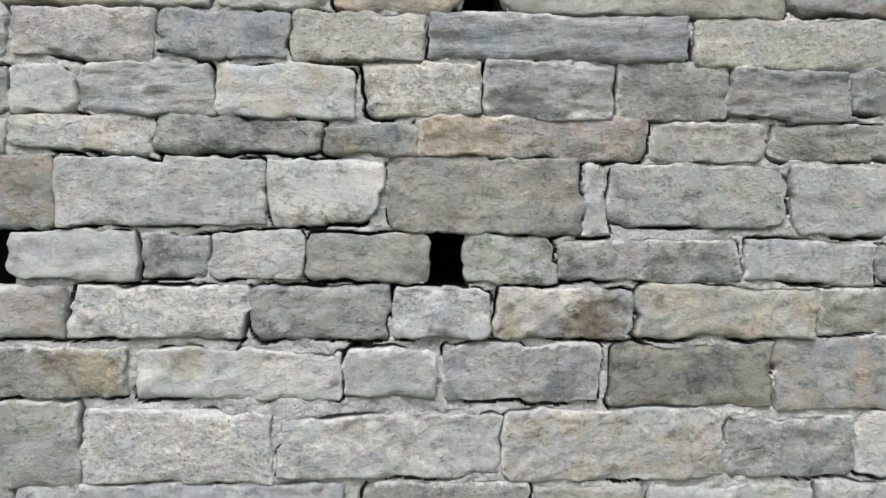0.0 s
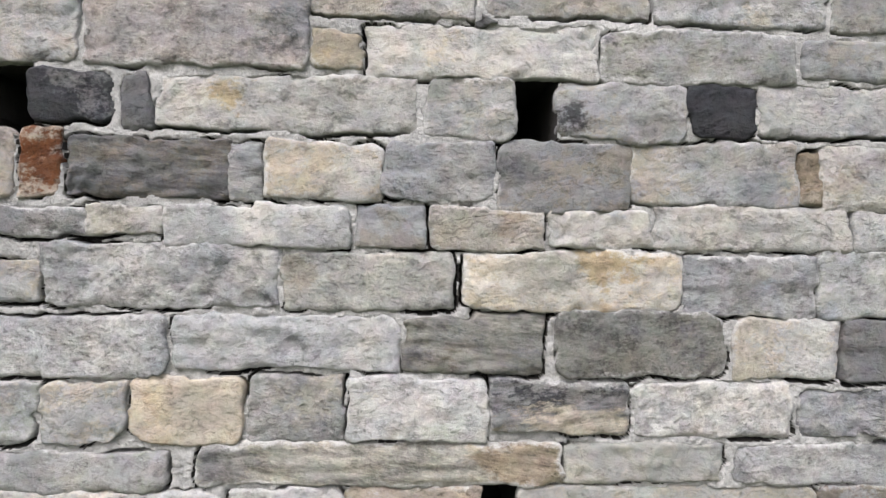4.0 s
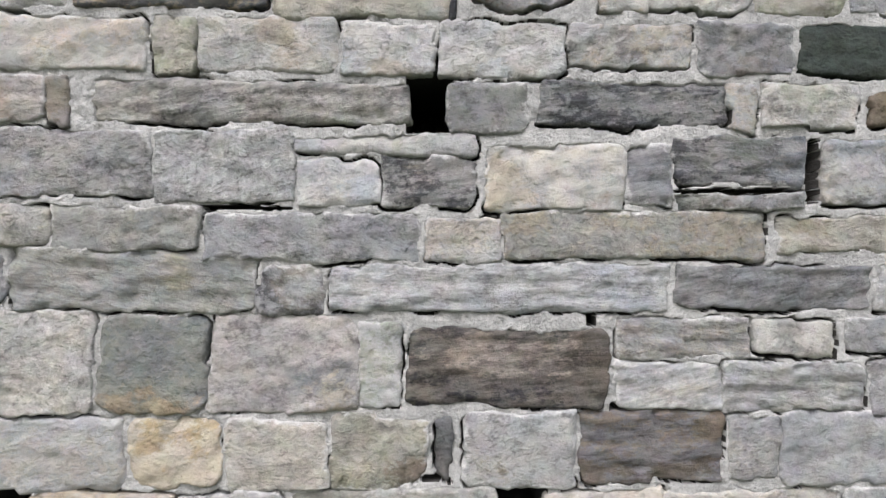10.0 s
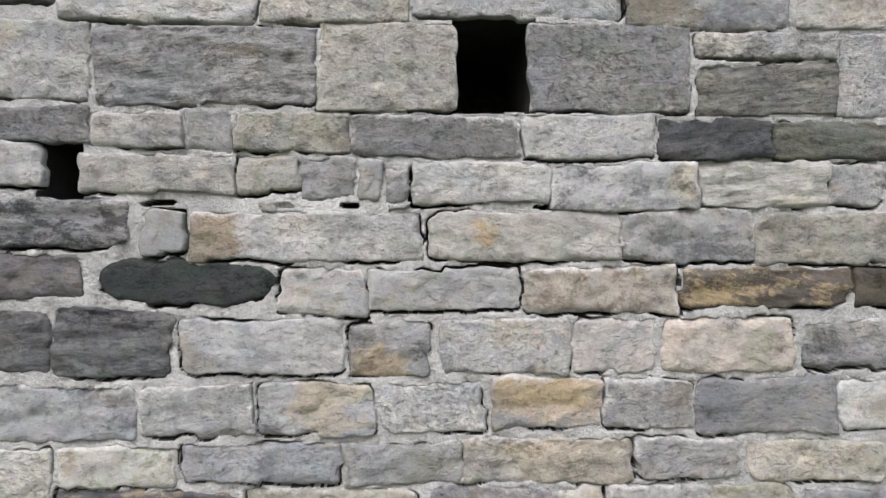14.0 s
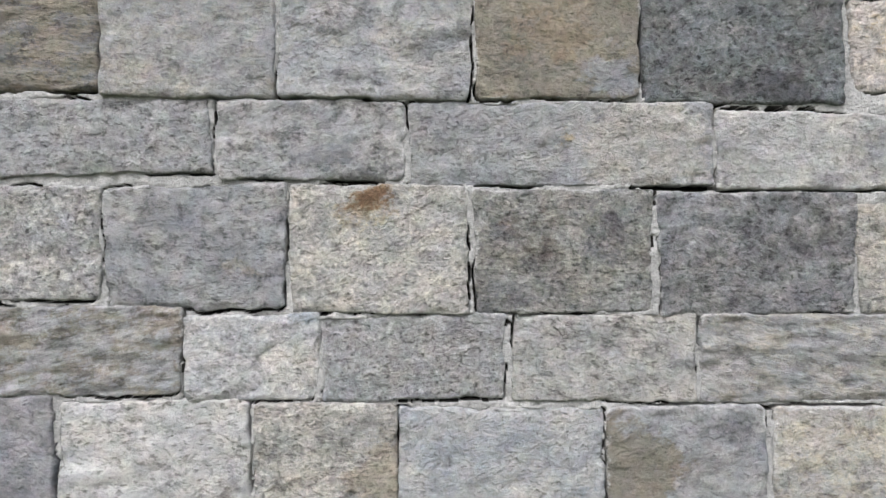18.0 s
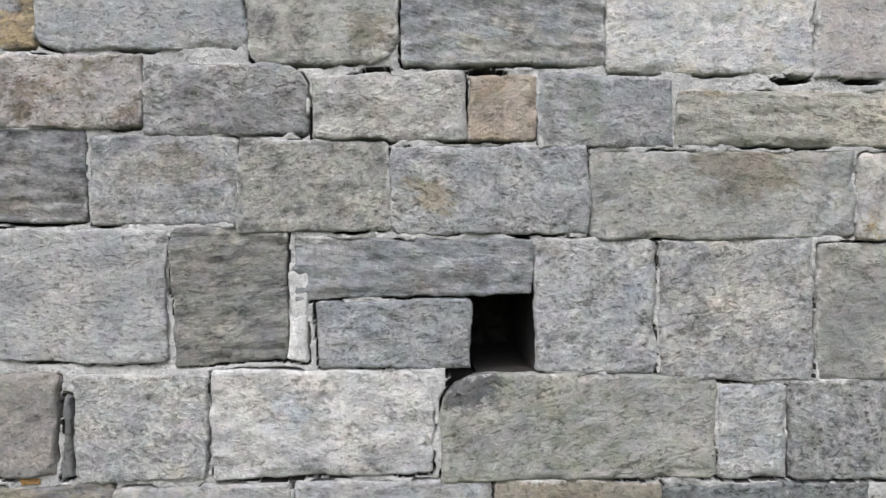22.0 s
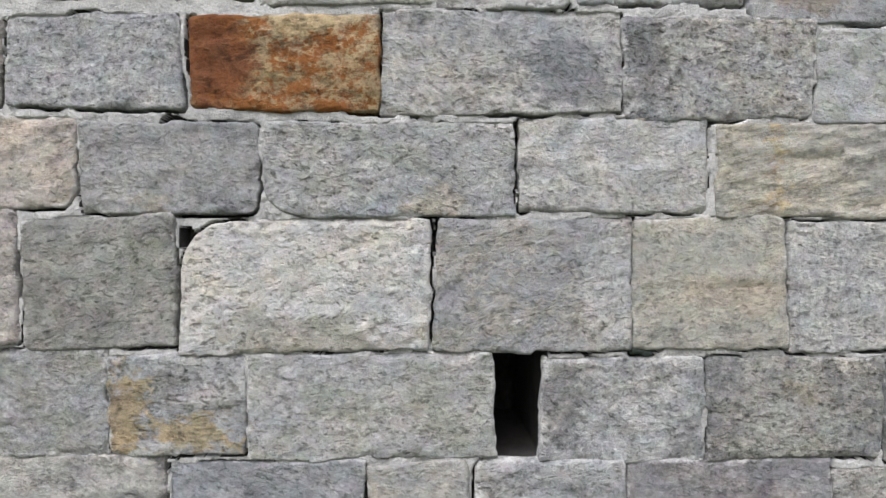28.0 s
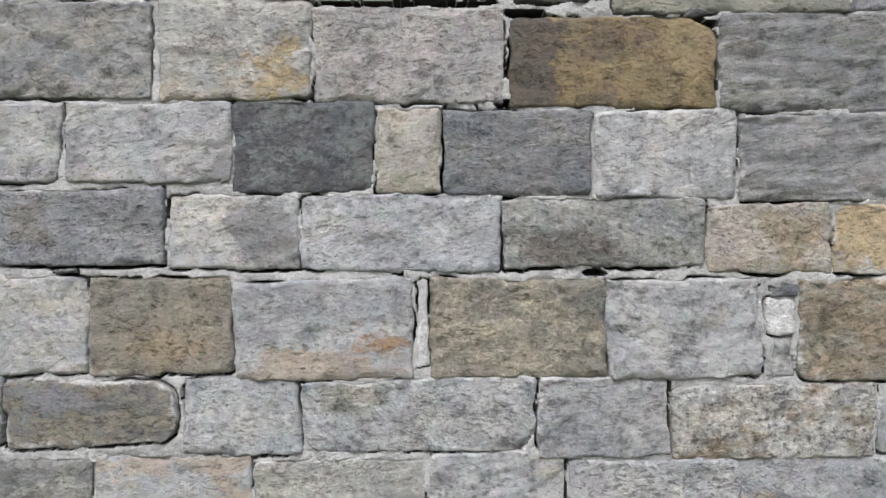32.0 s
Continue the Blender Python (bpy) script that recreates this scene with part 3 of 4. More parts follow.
course(lower,
       (-1.172, 1.507, -0.839, 1.636, "l", "bl"), (-0.827, 1.509, -0.649, 1.631, "g"), (-0.643, 1.512, -0.389, 1.645, "l+0.06", "br"),
       (-0.381, 1.507, -0.049, 1.637, "g/o+0.07"), (0.041, 1.498, 0.293, 1.637, "l"), (0.305, 1.514, 0.810, 1.631, "g-0.08"),
       (0.823, 1.518, 1.192, 1.636, "l-0.09"), (1.198, 1.521, 1.471, 1.632, "g"), (-1.448, 1.496, -1.264, 1.631, "l"))
course(lower,
       (-1.391, 1.643, -1.059, 1.844, "g"), (-1.049, 1.654, -0.500, 1.839, "l"), (-0.491, 1.662, -0.180, 1.835, "l/w+0.1", "br"),
       (-0.169, 1.641, 0.366, 1.850, "g/o", "bl"), (0.369, 1.645, 0.433, 1.839, "l"), (0.444, 1.669, 0.944, 1.841, "l-0.15", "round"),
       (0.955, 1.654, 1.469, 1.839, "l-0.08"))
course(lower,
       (-1.393, 1.843, -1.187, 1.933, "l"), (-1.179, 1.851, -0.800, 1.942, "l/w+0.05", "bl"), (-0.797, 1.855, -0.347, 1.949, "g+0.08"),
       (-0.339, 1.860, -0.092, 1.937, "o/g+0.03"), (-0.086, 1.855, 0.540, 1.964, "g/p", "tlbr", (-0.7, 0.1, 0.16, "p/t")), (0.565, 1.847, 0.873, 1.951, "c/g", "br"),
       (0.894, 1.855, 1.467, 1.959, "o/g"))
course(lower,
       (-1.394, 1.948, -1.188, 2.076, "l"), (-1.176, 1.952, -1.010, 2.080, "l+0.10", "round"), (-0.993, 1.949, -0.639, 2.091, "g+0.23", "slate"),
       (-0.629, 1.952, -0.249, 2.102, "l+0.09"), (-0.234, 1.963, 0.082, 2.106, "l/c+0.04", "speck"), (0.090, 1.961, 0.444, 2.113, "g-0.05", "slate", (-0.4, -0.5, 0.05, "d"), CLEAN),
       (0.454, 1.958, 0.770, 2.120, "g/o+0.08"), (0.778, 1.970, 1.112, 2.115, "d/g+0.10", "slate"), (1.122, 1.988, 1.466, 2.109, "g"))
course(lower,
       (-1.405, 2.106, -1.190, 2.246, "l"), (-1.175, 2.099, -0.798, 2.237, "l/p+0.22"), (-0.790, 2.110, -0.441, 2.238, "g/b+0.10"),
       (-0.431, 2.111, -0.073, 2.243, "l/c+0.04"), (-0.061, 2.120, 0.659, 2.242, "b/g", "slate"), (0.669, 2.109, 1.374, 2.250, "o/l+0.15"))
course(lower,
       (-1.434, 2.247, -0.639, 2.443, "l/w+0.1", "speck", (-0.2, -0.95, 0.04, "c/t", 5, 1), CLEAN), (-0.634, 2.249, -0.326, 2.450, "l/w+0.05", "", (-0.1, -0.2, 0.02, "b/d"), CLEAN), (-0.320, 2.240, 0.045, 2.450, "p/t+0.1", "br", (-0.75, 0.1, 0.07, "w/p"), (-0.75, -0.3, 0.0, "t/y")),
       (0.135, 2.249, 0.939, 2.451, "o/l+0.08", "bl", CLEAN, (0.3, -0.9, 0.04, "o", 4, 1)), (0.944, 2.263, 1.370, 2.463, "g+n+0.04"))
course(lower,
       (-1.434, 2.437, -0.789, 2.548, "g+0.10"), (-0.710, 2.455, 0.246, 2.572, "c/o+0.08", "slate", (0.85, 0, 0.1, "n/t", 1.2, 1), (-0.85, 0, 0.06, "g/d")), (0.261, 2.461, 0.678, 2.571, "g/o+0.15", "", CLEAN, CLEAN),
       (0.712, 2.459, 1.366, 2.569, "l"))
course(lower,
       (-1.406, 2.562, -1.123, 2.730, "l+0.05", "br"), (-1.109, 2.564, -0.892, 2.733, "l/g+0.10", "br"), (-0.886, 2.567, -0.586, 2.741, "c/t+0.3", "round", (0.3, 0.1, 0.06, "t/c"), CLEAN),
       (-0.576, 2.577, -0.332, 2.748, "d/g+0.45", "", (0.4, 0.2, 0.05, "o/c"), CLEAN), (-0.325, 2.576, 0.044, 2.744, "l/w+0.1", "speck"), (0.053, 2.588, 0.426, 2.734, "d/g+k", "slate", (0.1, -0.85, 0.05, "c/t", 3, 1), (-0.2, 0.2, 0.03, "k", 2, 1)),
       (0.434, 2.573, 0.871, 2.740, "w/l", "round speck"), (0.879, 2.581, 1.206, 2.722, "b/d+0.35", ""))
course(lower,
       (-1.435, 2.739, -0.784, 2.900, "l+0.12", "speck"), (-0.771, 2.762, -0.186, 2.903, "b/l+0.2", "", (0.1, 0.0, 0.03, "d/b", 2, 0.6), (0.6, 0.3, 0.06, "w/b", 2, 1)), (-0.174, 2.754, 0.196, 2.906, "o/d+d+0.1", "slate"),
       (0.226, 2.748, 0.683, 2.913, "o/d+0.15", "round", (0.7, -0.3, 0.03, "d"), CLEAN), (0.699, 2.742, 0.992, 2.904, "l/w", "speck"), (1.003, 2.739, 1.359, 2.899, "d"))
course(lower,
       (-1.436, 2.932, -1.115, 3.043, "g"), (-1.101, 2.920, -0.498, 3.093, "l+0.13"), (-0.490, 2.917, -0.045, 3.069, "o/l+0.15"),
       (-0.027, 2.919, 0.558, 3.075, "c+0.18", "", (0.35, 0.6, 0.05, "t/y"), (-0.2, 0.3, 0.04, "o/c", 2, 1)), (0.569, 2.903, 0.922, 3.069, "b/g+0.06"), (0.932, 2.903, 1.356, 3.081, "l+0.04"))
course(lower,
       (-1.365, 3.103, -1.001, 3.183, "g/d"), (-0.996, 3.109, -0.809, 3.189, "l/c"), (-0.801, 3.086, -0.320, 3.189, "l+0.04"),
       (-0.305, 3.085, -0.118, 3.189, "g/b"), (-0.112, 3.080, 0.192, 3.190, "c/p"), (0.202, 3.081, 0.475, 3.186, "c/l"),
       (0.479, 3.081, 1.012, 3.202, "l/c+0.07"), (1.022, 3.089, 1.352, 3.188, "l"))
course(lower,
       (-1.382, 3.208, -1.173, 3.378, "p/g"), (-1.167, 3.207, -1.064, 3.385, "t/p+r", "", (0.6, -0.1, 0.05, "r")), (-1.045, 3.206, -0.638, 3.356, "d", "slate"),
       (-0.629, 3.208, -0.547, 3.355, "g-0.1", "slate"), (-0.540, 3.204, -0.236, 3.359, "c/l"), (-0.231, 3.199, 0.061, 3.359, "g"),
       (0.070, 3.186, 0.416, 3.364, "g/d+0.1", "", (-0.8, 0.2, 0.04, "d"), CLEAN), (0.426, 3.204, 0.870, 3.363, "l/g", "", (0.4, -0.5, 0.05, "b/z"), (0.1, 0.6, 0.05, "o/g", 2, 1)), (0.876, 3.195, 0.934, 3.353, "t/n"),
       (0.941, 3.194, 1.349, 3.360, "w/c", ""))
course(lower,
       (-1.145, 3.395, -0.932, 3.534, "k+d", "round"), (-0.915, 3.375, -0.826, 3.526, "d"), (-0.817, 3.384, -0.139, 3.531, "c/l+0.05", "", (-0.5, 0.5, 0.02, "t/y"), (0.35, 0.2, 0.05, "o/g")),
       (-0.129, 3.373, 0.107, 3.524, "g/l", "round"), (0.209, 3.368, 0.561, 3.521, "b/l-0.05", "round", (-0.75, -0.1, 0.02, "k"), (0.55, -0.3, 0.05, "d/g")), (0.571, 3.383, 0.753, 3.513, "k", "round"),
       (0.765, 3.390, 1.348, 3.525, "l/g-0.04"))
course(lower,
       (-1.004, 3.540, -0.426, 3.807, "g/p", "speck", (-0.7, 0.8, 0.05, "p/c"), (0.8, 0.2, 0.04, "b/d")), (-1.384, 3.544, -1.016, 3.808, "l"), (-0.418, 3.553, -0.287, 3.652, "o/t", ""),
       (0.718, 3.615, 0.833, 3.636, "b/d", "slate"), (0.011, 3.669, 0.061, 3.686, "d"), (-0.279, 3.531, 0.327, 3.664, "c/w"),
       (0.334, 3.528, 0.863, 3.666, "g", "tl"), (0.878, 3.537, 1.347, 3.646, "g"))
course(lower,
       (-0.426, 3.678, 0.011, 3.818, "w/l+0.05", "", (0.3, -0.4, 0.05, "g"), CLEAN), (0.021, 3.690, 0.468, 3.832, "g/c"), (0.476, 3.677, 0.945, 3.827, "l"),
       (0.954, 3.676, 1.345, 3.819, "g/o"))
course(lower,
       (-1.385, 3.814, -1.119, 3.981, "l"), (-1.114, 3.813, -0.791, 3.987, "d/g-0.2", "round"), (-0.784, 3.822, -0.590, 3.986, "c/l", "", (0.7, 0.4, 0.03, "v/g"), CLEAN),
       (-0.579, 3.834, -0.240, 3.992, "l+0.03"), (-0.235, 3.834, 0.313, 3.993, "b/l", "", (-0.4, -0.1, 0.06, "z/b"), (0.5, -0.4, 0.04, "d/g")), (0.317, 3.855, 0.663, 3.993, "c/p+0.05", "br"),
       (0.704, 3.836, 0.880, 3.989, "l"), (0.889, 3.841, 1.313, 3.976, "d/g+0.1", "slate"))
course(lower,
       (-1.385, 3.991, -1.011, 4.157, "b/d+0.35", "slate"), (-1.007, 4.003, -0.457, 4.156, "w/b+0.02", "round", (-0.1, -1, 0.04, "c/t", 4, 1), (0.1, 0.2, 0.03, "g", 3, 0.6)), (-0.450, 4.001, 0.011, 4.162, "l/c+0.08", "speck", (0.75, -0.4, 0.0, "t/y"), (0.35, 0.3, 0.02, "c/t", 2, 0.5)),
       (0.023, 4.010, 0.406, 4.161, "c/l", "", (0.6, 0, 0.07, "g"), CLEAN), (0.413, 4.017, 0.775, 4.162, "l/c-0.04"), (0.784, 3.997, 1.016, 4.162, "b/g+0.05"),
       (1.022, 4.000, 1.342, 4.158, "l"))
course(lower,
       (-1.344, 4.171, -1.161, 4.312, "c/l"), (-1.154, 4.164, -0.692, 4.265, "c/o", "slate"), (-0.675, 4.178, -0.353, 4.268, "v+d", "round"),
       (-0.334, 4.167, -0.081, 4.261, "l/b+0.05"), (-0.071, 4.173, 0.188, 4.269, "b/l-0.05", "", (0.65, 0, 0.04, "d/b"), CLEAN), (0.191, 4.184, 0.454, 4.269, "y+n", "round"),
       (0.480, 4.180, 0.660, 4.269, "b/l"), (0.665, 4.175, 0.899, 4.272, "c/p", "", (0.6, 0, 0.05, "t/p"), CLEAN), (0.914, 4.180, 1.341, 4.277, "d/b-0.04"))
course(lower,
       (-1.334, 4.282, -0.960, 4.438, "n/o"), (-0.937, 4.279, -0.559, 4.417, "g/l", "br", (0.95, -0.1, 0.05, "v/d"), CLEAN), (-0.551, 4.287, -0.284, 4.420, "w/c+0.1", "br", (0.5, -0.7, 0.03, "c", 2, 1), CLEAN),
       (-0.273, 4.275, 0.042, 4.426, "l+0.09"), (0.050, 4.279, 0.341, 4.422, "l/g", "", (0.9, 0, 0.04, "d/v"), CLEAN), (0.351, 4.281, 0.806, 4.416, "o/l", "br", (0.1, -0.1, 0.03, "z", 1.5, 1), CLEAN),
       (0.813, 4.297, 1.416, 4.406, "t/c-0.05"))
course(lower,
       (-1.063, 4.437, -0.687, 4.627, "c/n+0.3", "br", (-0.6, -0.4, 0.05, "n/c"), (0.7, 0.5, 0.04, "c/p")), (-0.681, 4.413, -0.399, 4.627, "l/g+0.05", "", (0.3, -0.9, 0.04, "t/c"), CLEAN), (-0.391, 4.448, 0.152, 4.631, "l/o+0.22", "", (-0.4, 0.8, 0.04, "o", 2, 1), (0.3, -0.2, 0.06, "w/o", 2, 1)),
       (0.275, 4.432, 0.599, 4.626, "c/p+0.08", "", (0.4, -0.7, 0.06, "t/c", 1.5, 1), (-0.5, 0.6, 0.05, "g/c")), (0.606, 4.435, 1.072, 4.626, "l/c", "br", (0.5, 0.2, 0.03, "g", 2, 1), (0.9, -0.5, 0.05, "c/t")), (1.082, 4.451, 1.413, 4.626, "g"))
course(lower,
       (0.170, 4.447, 0.265, 4.556, "g", "tltr"), (-1.376, 4.453, -1.227, 4.627, "n"))
course(lower,
       (-1.361, 4.634, -0.808, 4.830, "b/l+0.05", "br"), (-0.798, 4.646, -0.562, 4.824, "c/t+0.25", "round", (0.5, 0.4, 0.04, "t/y"), (-0.6, 0.4, 0.02, "t/y")), (-0.555, 4.634, -0.289, 4.828, "c+0.1", "", (0.1, 0.1, -0.02, "n/d"), CLEAN),
       (-0.285, 4.641, -0.029, 4.833, "o/c+0.1", "br", (0.75, -0.6, 0.03, "n"), (-0.5, 0.6, 0.04, "o")), (-0.012, 4.663, 0.035, 4.826, "d"), (0.065, 4.634, 0.364, 4.842, "l/g+0.05", "", (-0.3, -0.6, 0.03, "c/n"), CLEAN),
       (0.379, 4.646, 0.761, 4.843, "v/d+n-0.05", "slate", (0.9, 0.5, 0.04, "n"), (0.2, -0.8, 0.03, "k/n", 3, 1)), (0.770, 4.656, 0.905, 4.829, "g-0.04"), (0.911, 4.641, 1.411, 4.830, "l/b-0.07"))
course(lower,
       (-1.361, 4.840, -0.889, 5.098, "c/l+0.05", "speck"), (-0.880, 4.836, -0.596, 5.094, "z/o+z+0.05", "round", (-0.4, -0.9, 0.04, "t/n", 2, 0.8), CLEAN), (-0.589, 4.843, -0.212, 5.090, "p/l", "", (0.7, -0.9, 0.03, "t/c"), (0.6, -0.3, 0.04, "g/d")),
       (-0.206, 4.844, -0.092, 5.077, "l"), (-0.084, 4.845, 0.452, 5.057, "d/n+k-0.25", "slateround", (-0.1, 0.3, 0.06, "n/p", 2, 0.7), (0.85, 0.2, 0.07, "k/n")), (0.467, 4.986, 0.830, 5.086, "g-0.03", "slate"),
       (0.838, 4.983, 1.060, 5.085, "c/l"), (1.090, 4.989, 1.407, 5.087, "g"), (0.468, 4.851, 0.748, 4.975, "l/g-0.06", "slate"),
       (0.752, 4.832, 1.146, 4.968, "l/g-0.06", "slate"), (1.155, 4.834, 1.409, 4.974, "g"))
course(lower,
       (-1.332, 5.119, -1.117, 5.256, "d/g"), (-1.106, 5.098, -0.473, 5.264, "g/o+0.05", "slate"), (-0.466, 5.101, -0.291, 5.225, "g+k"),
       (-0.283, 5.097, 0.609, 5.227, "l/b+0.15", "slate", (-0.1, 0.1, 0.07, "b/l", 2, 1), CLEAN), (0.621, 5.103, 1.158, 5.227, "g/d", "slate"), (1.166, 5.106, 1.406, 5.231, "g"))
course(lower,
       (-1.332, 5.271, -1.003, 5.380, "c/g"), (-0.997, 5.258, -0.616, 5.377, "g/o"), (-0.607, 5.234, -0.049, 5.361, "b/g"),
       (-0.041, 5.234, 0.166, 5.352, "l"), (0.170, 5.243, 0.866, 5.365, "g/o"), (0.904, 5.260, 1.404, 5.358, "o/c"))
course(lower,
       (-1.310, 5.394, -0.742, 5.578, "g+0.03"), (-0.731, 5.379, -0.381, 5.578, "l", "speck"), (-0.374, 5.512, 0.101, 5.564, "l/g"),
       (-0.370, 5.376, -0.153, 5.498, "l"), (-0.145, 5.374, 0.094, 5.511, "g/d+k", "slate"), (0.124, 5.371, 0.492, 5.546, "c/l", "", (-0.9, -0.3, 0.06, "t/c")),
       (0.503, 5.380, 0.608, 5.549, "d/b", "slate"), (0.615, 5.434, 0.981, 5.567, "g/d+k-0.03", "slate"), (0.632, 5.370, 0.974, 5.419, "b/d"),
       (1.016, 5.384, 1.503, 5.560, "l/g"))
course(lower,
       (-1.308, 5.589, -1.020, 5.709, "g/p"), (-1.014, 5.581, -0.947, 5.715, "n/g"), (-0.892, 5.593, -0.073, 5.701, "g/c", "slate"),
       (0.025, 5.574, 0.235, 5.708, "d/g"), (0.257, 5.587, 0.765, 5.710, "g/d+k", "slate"), (0.770, 5.578, 0.836, 5.701, "l"),
       (0.847, 5.588, 1.113, 5.708, "c/l"), (1.152, 5.606, 1.500, 5.699, "n", "tl"))
course(lower,
       (-1.307, 5.730, -0.752, 5.872, "g/c+0.08"), (-0.740, 5.714, -0.626, 5.867, "c"), (-0.622, 5.725, -0.261, 5.867, "c/l+0.03"),
       (-0.254, 5.720, -0.013, 5.863, "l/w"), (-0.005, 5.723, 0.330, 5.863, "w/l"), (0.342, 5.740, 0.671, 5.866, "l/g+0.04"),
       (0.683, 5.724, 0.940, 5.870, "d/b+0.06"), (0.951, 5.726, 1.499, 5.862, "e+0.06"))
course(lower,
       (-1.305, 5.887, -0.963, 6.168, "l/w+0.07", "speck"), (-0.953, 5.891, -0.447, 6.040, "k/d+n/t+0.05", "slate", (0.75, 0.3, 0.02, "a/n")), (-0.437, 5.871, 0.019, 6.041, "c/o+0.08"),
       (0.022, 5.863, 0.049, 6.007, "k"), (0.055, 5.893, 0.390, 6.042, "v/g+n+0.3", "bowl"), (0.413, 5.893, 0.547, 6.038, "l/c"),
       (0.551, 5.893, 0.829, 6.046, "c/l+0.08", "br"), (0.840, 5.890, 1.079, 6.043, "o/c+0.07"), (1.090, 5.890, 1.497, 6.024, "b/g+0.03"))
course(lower,
       (-0.944, 6.058, -0.620, 6.165, "c/l+0.04"), (-0.614, 6.059, -0.183, 6.171, "b+0.08"), (-0.177, 6.060, 0.146, 6.168, "g+0.06"),
       (0.150, 6.045, 0.617, 6.179, "c/l+0.12", "", (0.3, 0.5, 0.16, "t/c")), (0.627, 6.054, 0.917, 6.168, "g+0.07", "round"), (0.937, 6.050, 1.321, 6.162, "c+0.07", "bl"))
course(lower,
       (-1.303, 6.184, -0.732, 6.331, "b/g+0.05"), (-0.726, 6.193, -0.412, 6.335, "l+0.06"), (-0.406, 6.191, -0.088, 6.337, "l/b+0.10", "", (0.2, 0.8, 0.10, "c/t")),
       (-0.078, 6.193, 0.206, 6.328, "l+0.06", "speck"), (0.224, 6.200, 0.527, 6.336, "t/p+0.12", "", (0.2, -0.95, 0.05, "g", 2.5, 0.8), (0.1, 0.4, 0.05, "t/y", 2, 1)), (0.536, 6.201, 0.788, 6.343, "g/b+0.03"),
       (0.798, 6.188, 1.185, 6.337, "d/g+0.03"), (1.193, 6.201, 1.493, 6.332, "l"))
course(lower,
       (-1.301, 6.365, -0.960, 6.532, "d", "slate"), (-0.953, 6.355, -0.634, 6.540, "d+k", "slate", (0, -0.5, 0.05, "z/d", 2, 1), CLEAN), (-0.623, 6.355, -0.178, 6.500, "g/l+0.12"),
       (-0.163, 6.348, 0.055, 6.495, "g+0.07", "", (0, -1, 0.05, "t")), (0.082, 6.355, 0.442, 6.506, "l+0.04", "speck"), (0.449, 6.357, 0.687, 6.501, "w/p"),
       (0.692, 6.355, 1.074, 6.504, "c/p"), (1.090, 6.362, 1.490, 6.500, "g/b"))
course(lower,
       (-1.267, 6.567, -0.878, 6.681, "v/d-0.1", "slate"), (-0.836, 6.544, -0.357, 6.663, "e+k+0.04", "oval"), (-0.346, 6.515, -0.109, 6.642, "l/g+0.06"),
       (-0.105, 6.532, 0.310, 6.643, "g/l"), (0.315, 6.513, 0.753, 6.644, "o/p+n+0.1", ""), (0.761, 6.532, 1.230, 6.646, "n/k+y/t-0.04", "slate"),
       (1.238, 6.533, 1.592, 6.636, "n/k"))
course(lower,
       (-1.266, 6.703, -0.746, 6.832, "d/g+k", "slate"), (-0.716, 6.682, -0.610, 6.808, "g"), (-0.588, 6.661, 0.045, 6.794, "w/l+0.05", "", (-0.85, 0, 0.09, "t/n")),
       (0.052, 6.670, 0.588, 6.797, "l/c", "", (-0.45, 0.4, 0.0, "t/y"), CLEAN), (0.591, 6.663, 0.951, 6.803, "g+d"), (0.959, 6.655, 1.591, 6.794, "c/o-0.04", "tl"))
course(lower,
       (-1.295, 6.862, -0.984, 6.976, "l"), (-0.887, 6.849, -0.469, 6.953, "g/c"), (-0.465, 6.848, -0.295, 6.952, "g/c"),
       (-0.289, 6.833, -0.142, 6.945, "g"), (-0.139, 6.829, -0.070, 6.937, "l/g"), (-0.063, 6.821, 0.006, 6.921, "g"),
       (0.011, 6.816, 0.389, 6.939, "w/l"), (0.398, 6.804, 0.801, 6.933, "l"), (0.805, 6.818, 1.166, 6.943, "c/w-0.03", "slate", CLEAN, CLEAN),
       (1.174, 6.817, 1.325, 6.935, "l/g"), (1.334, 6.817, 1.591, 6.935, "g"))
course(lower,
       (-1.265, 6.983, -0.853, 7.077, "d/g"), (-0.850, 6.968, -0.607, 7.071, "g/c"), (-0.597, 6.960, -0.471, 7.072, "g"),
       (-0.466, 6.960, -0.162, 7.072, "c/o-0.04"), (-0.154, 6.949, 0.300, 7.057, "g/d-0.03"), (0.311, 6.944, 0.680, 7.063, "l"),
       (0.683, 6.943, 1.006, 7.053, "k/d", "slate"), (1.011, 6.943, 1.591, 7.048, "o/e", "slate"))
course(upper,
       (-1.264, 7.097, -0.852, 7.316, "g/l+0.03"), (-0.841, 7.087, -0.248, 7.303, "g-0.04", "slate"), (-0.242, 7.067, 0.135, 7.313, "c/g-0.14"),
       (0.331, 7.068, 0.777, 7.316, "g/d+0.03", "speck"), (0.790, 7.217, 1.189, 7.295, "c/l"), (0.801, 7.068, 1.189, 7.207, "d/o-0.04", "slate"),
       (1.197, 7.053, 1.591, 7.297, "l/b"))
course(upper,
       (-1.281, 7.356, -0.954, 7.697, "q"), (-0.939, 7.309, -0.414, 7.684, "l/w+0.09"), (-0.406, 7.308, -0.003, 7.673, "c/l", "", (0.9, 0, 0.09, "t/c")),
       (0.008, 7.329, 0.585, 7.654, "l+0.06"), (0.596, 7.303, 1.055, 7.651, "g/b", "", (-0.9, -0.2, 0.17, "o/n")), (1.072, 7.301, 1.645, 7.639, "c/l"))
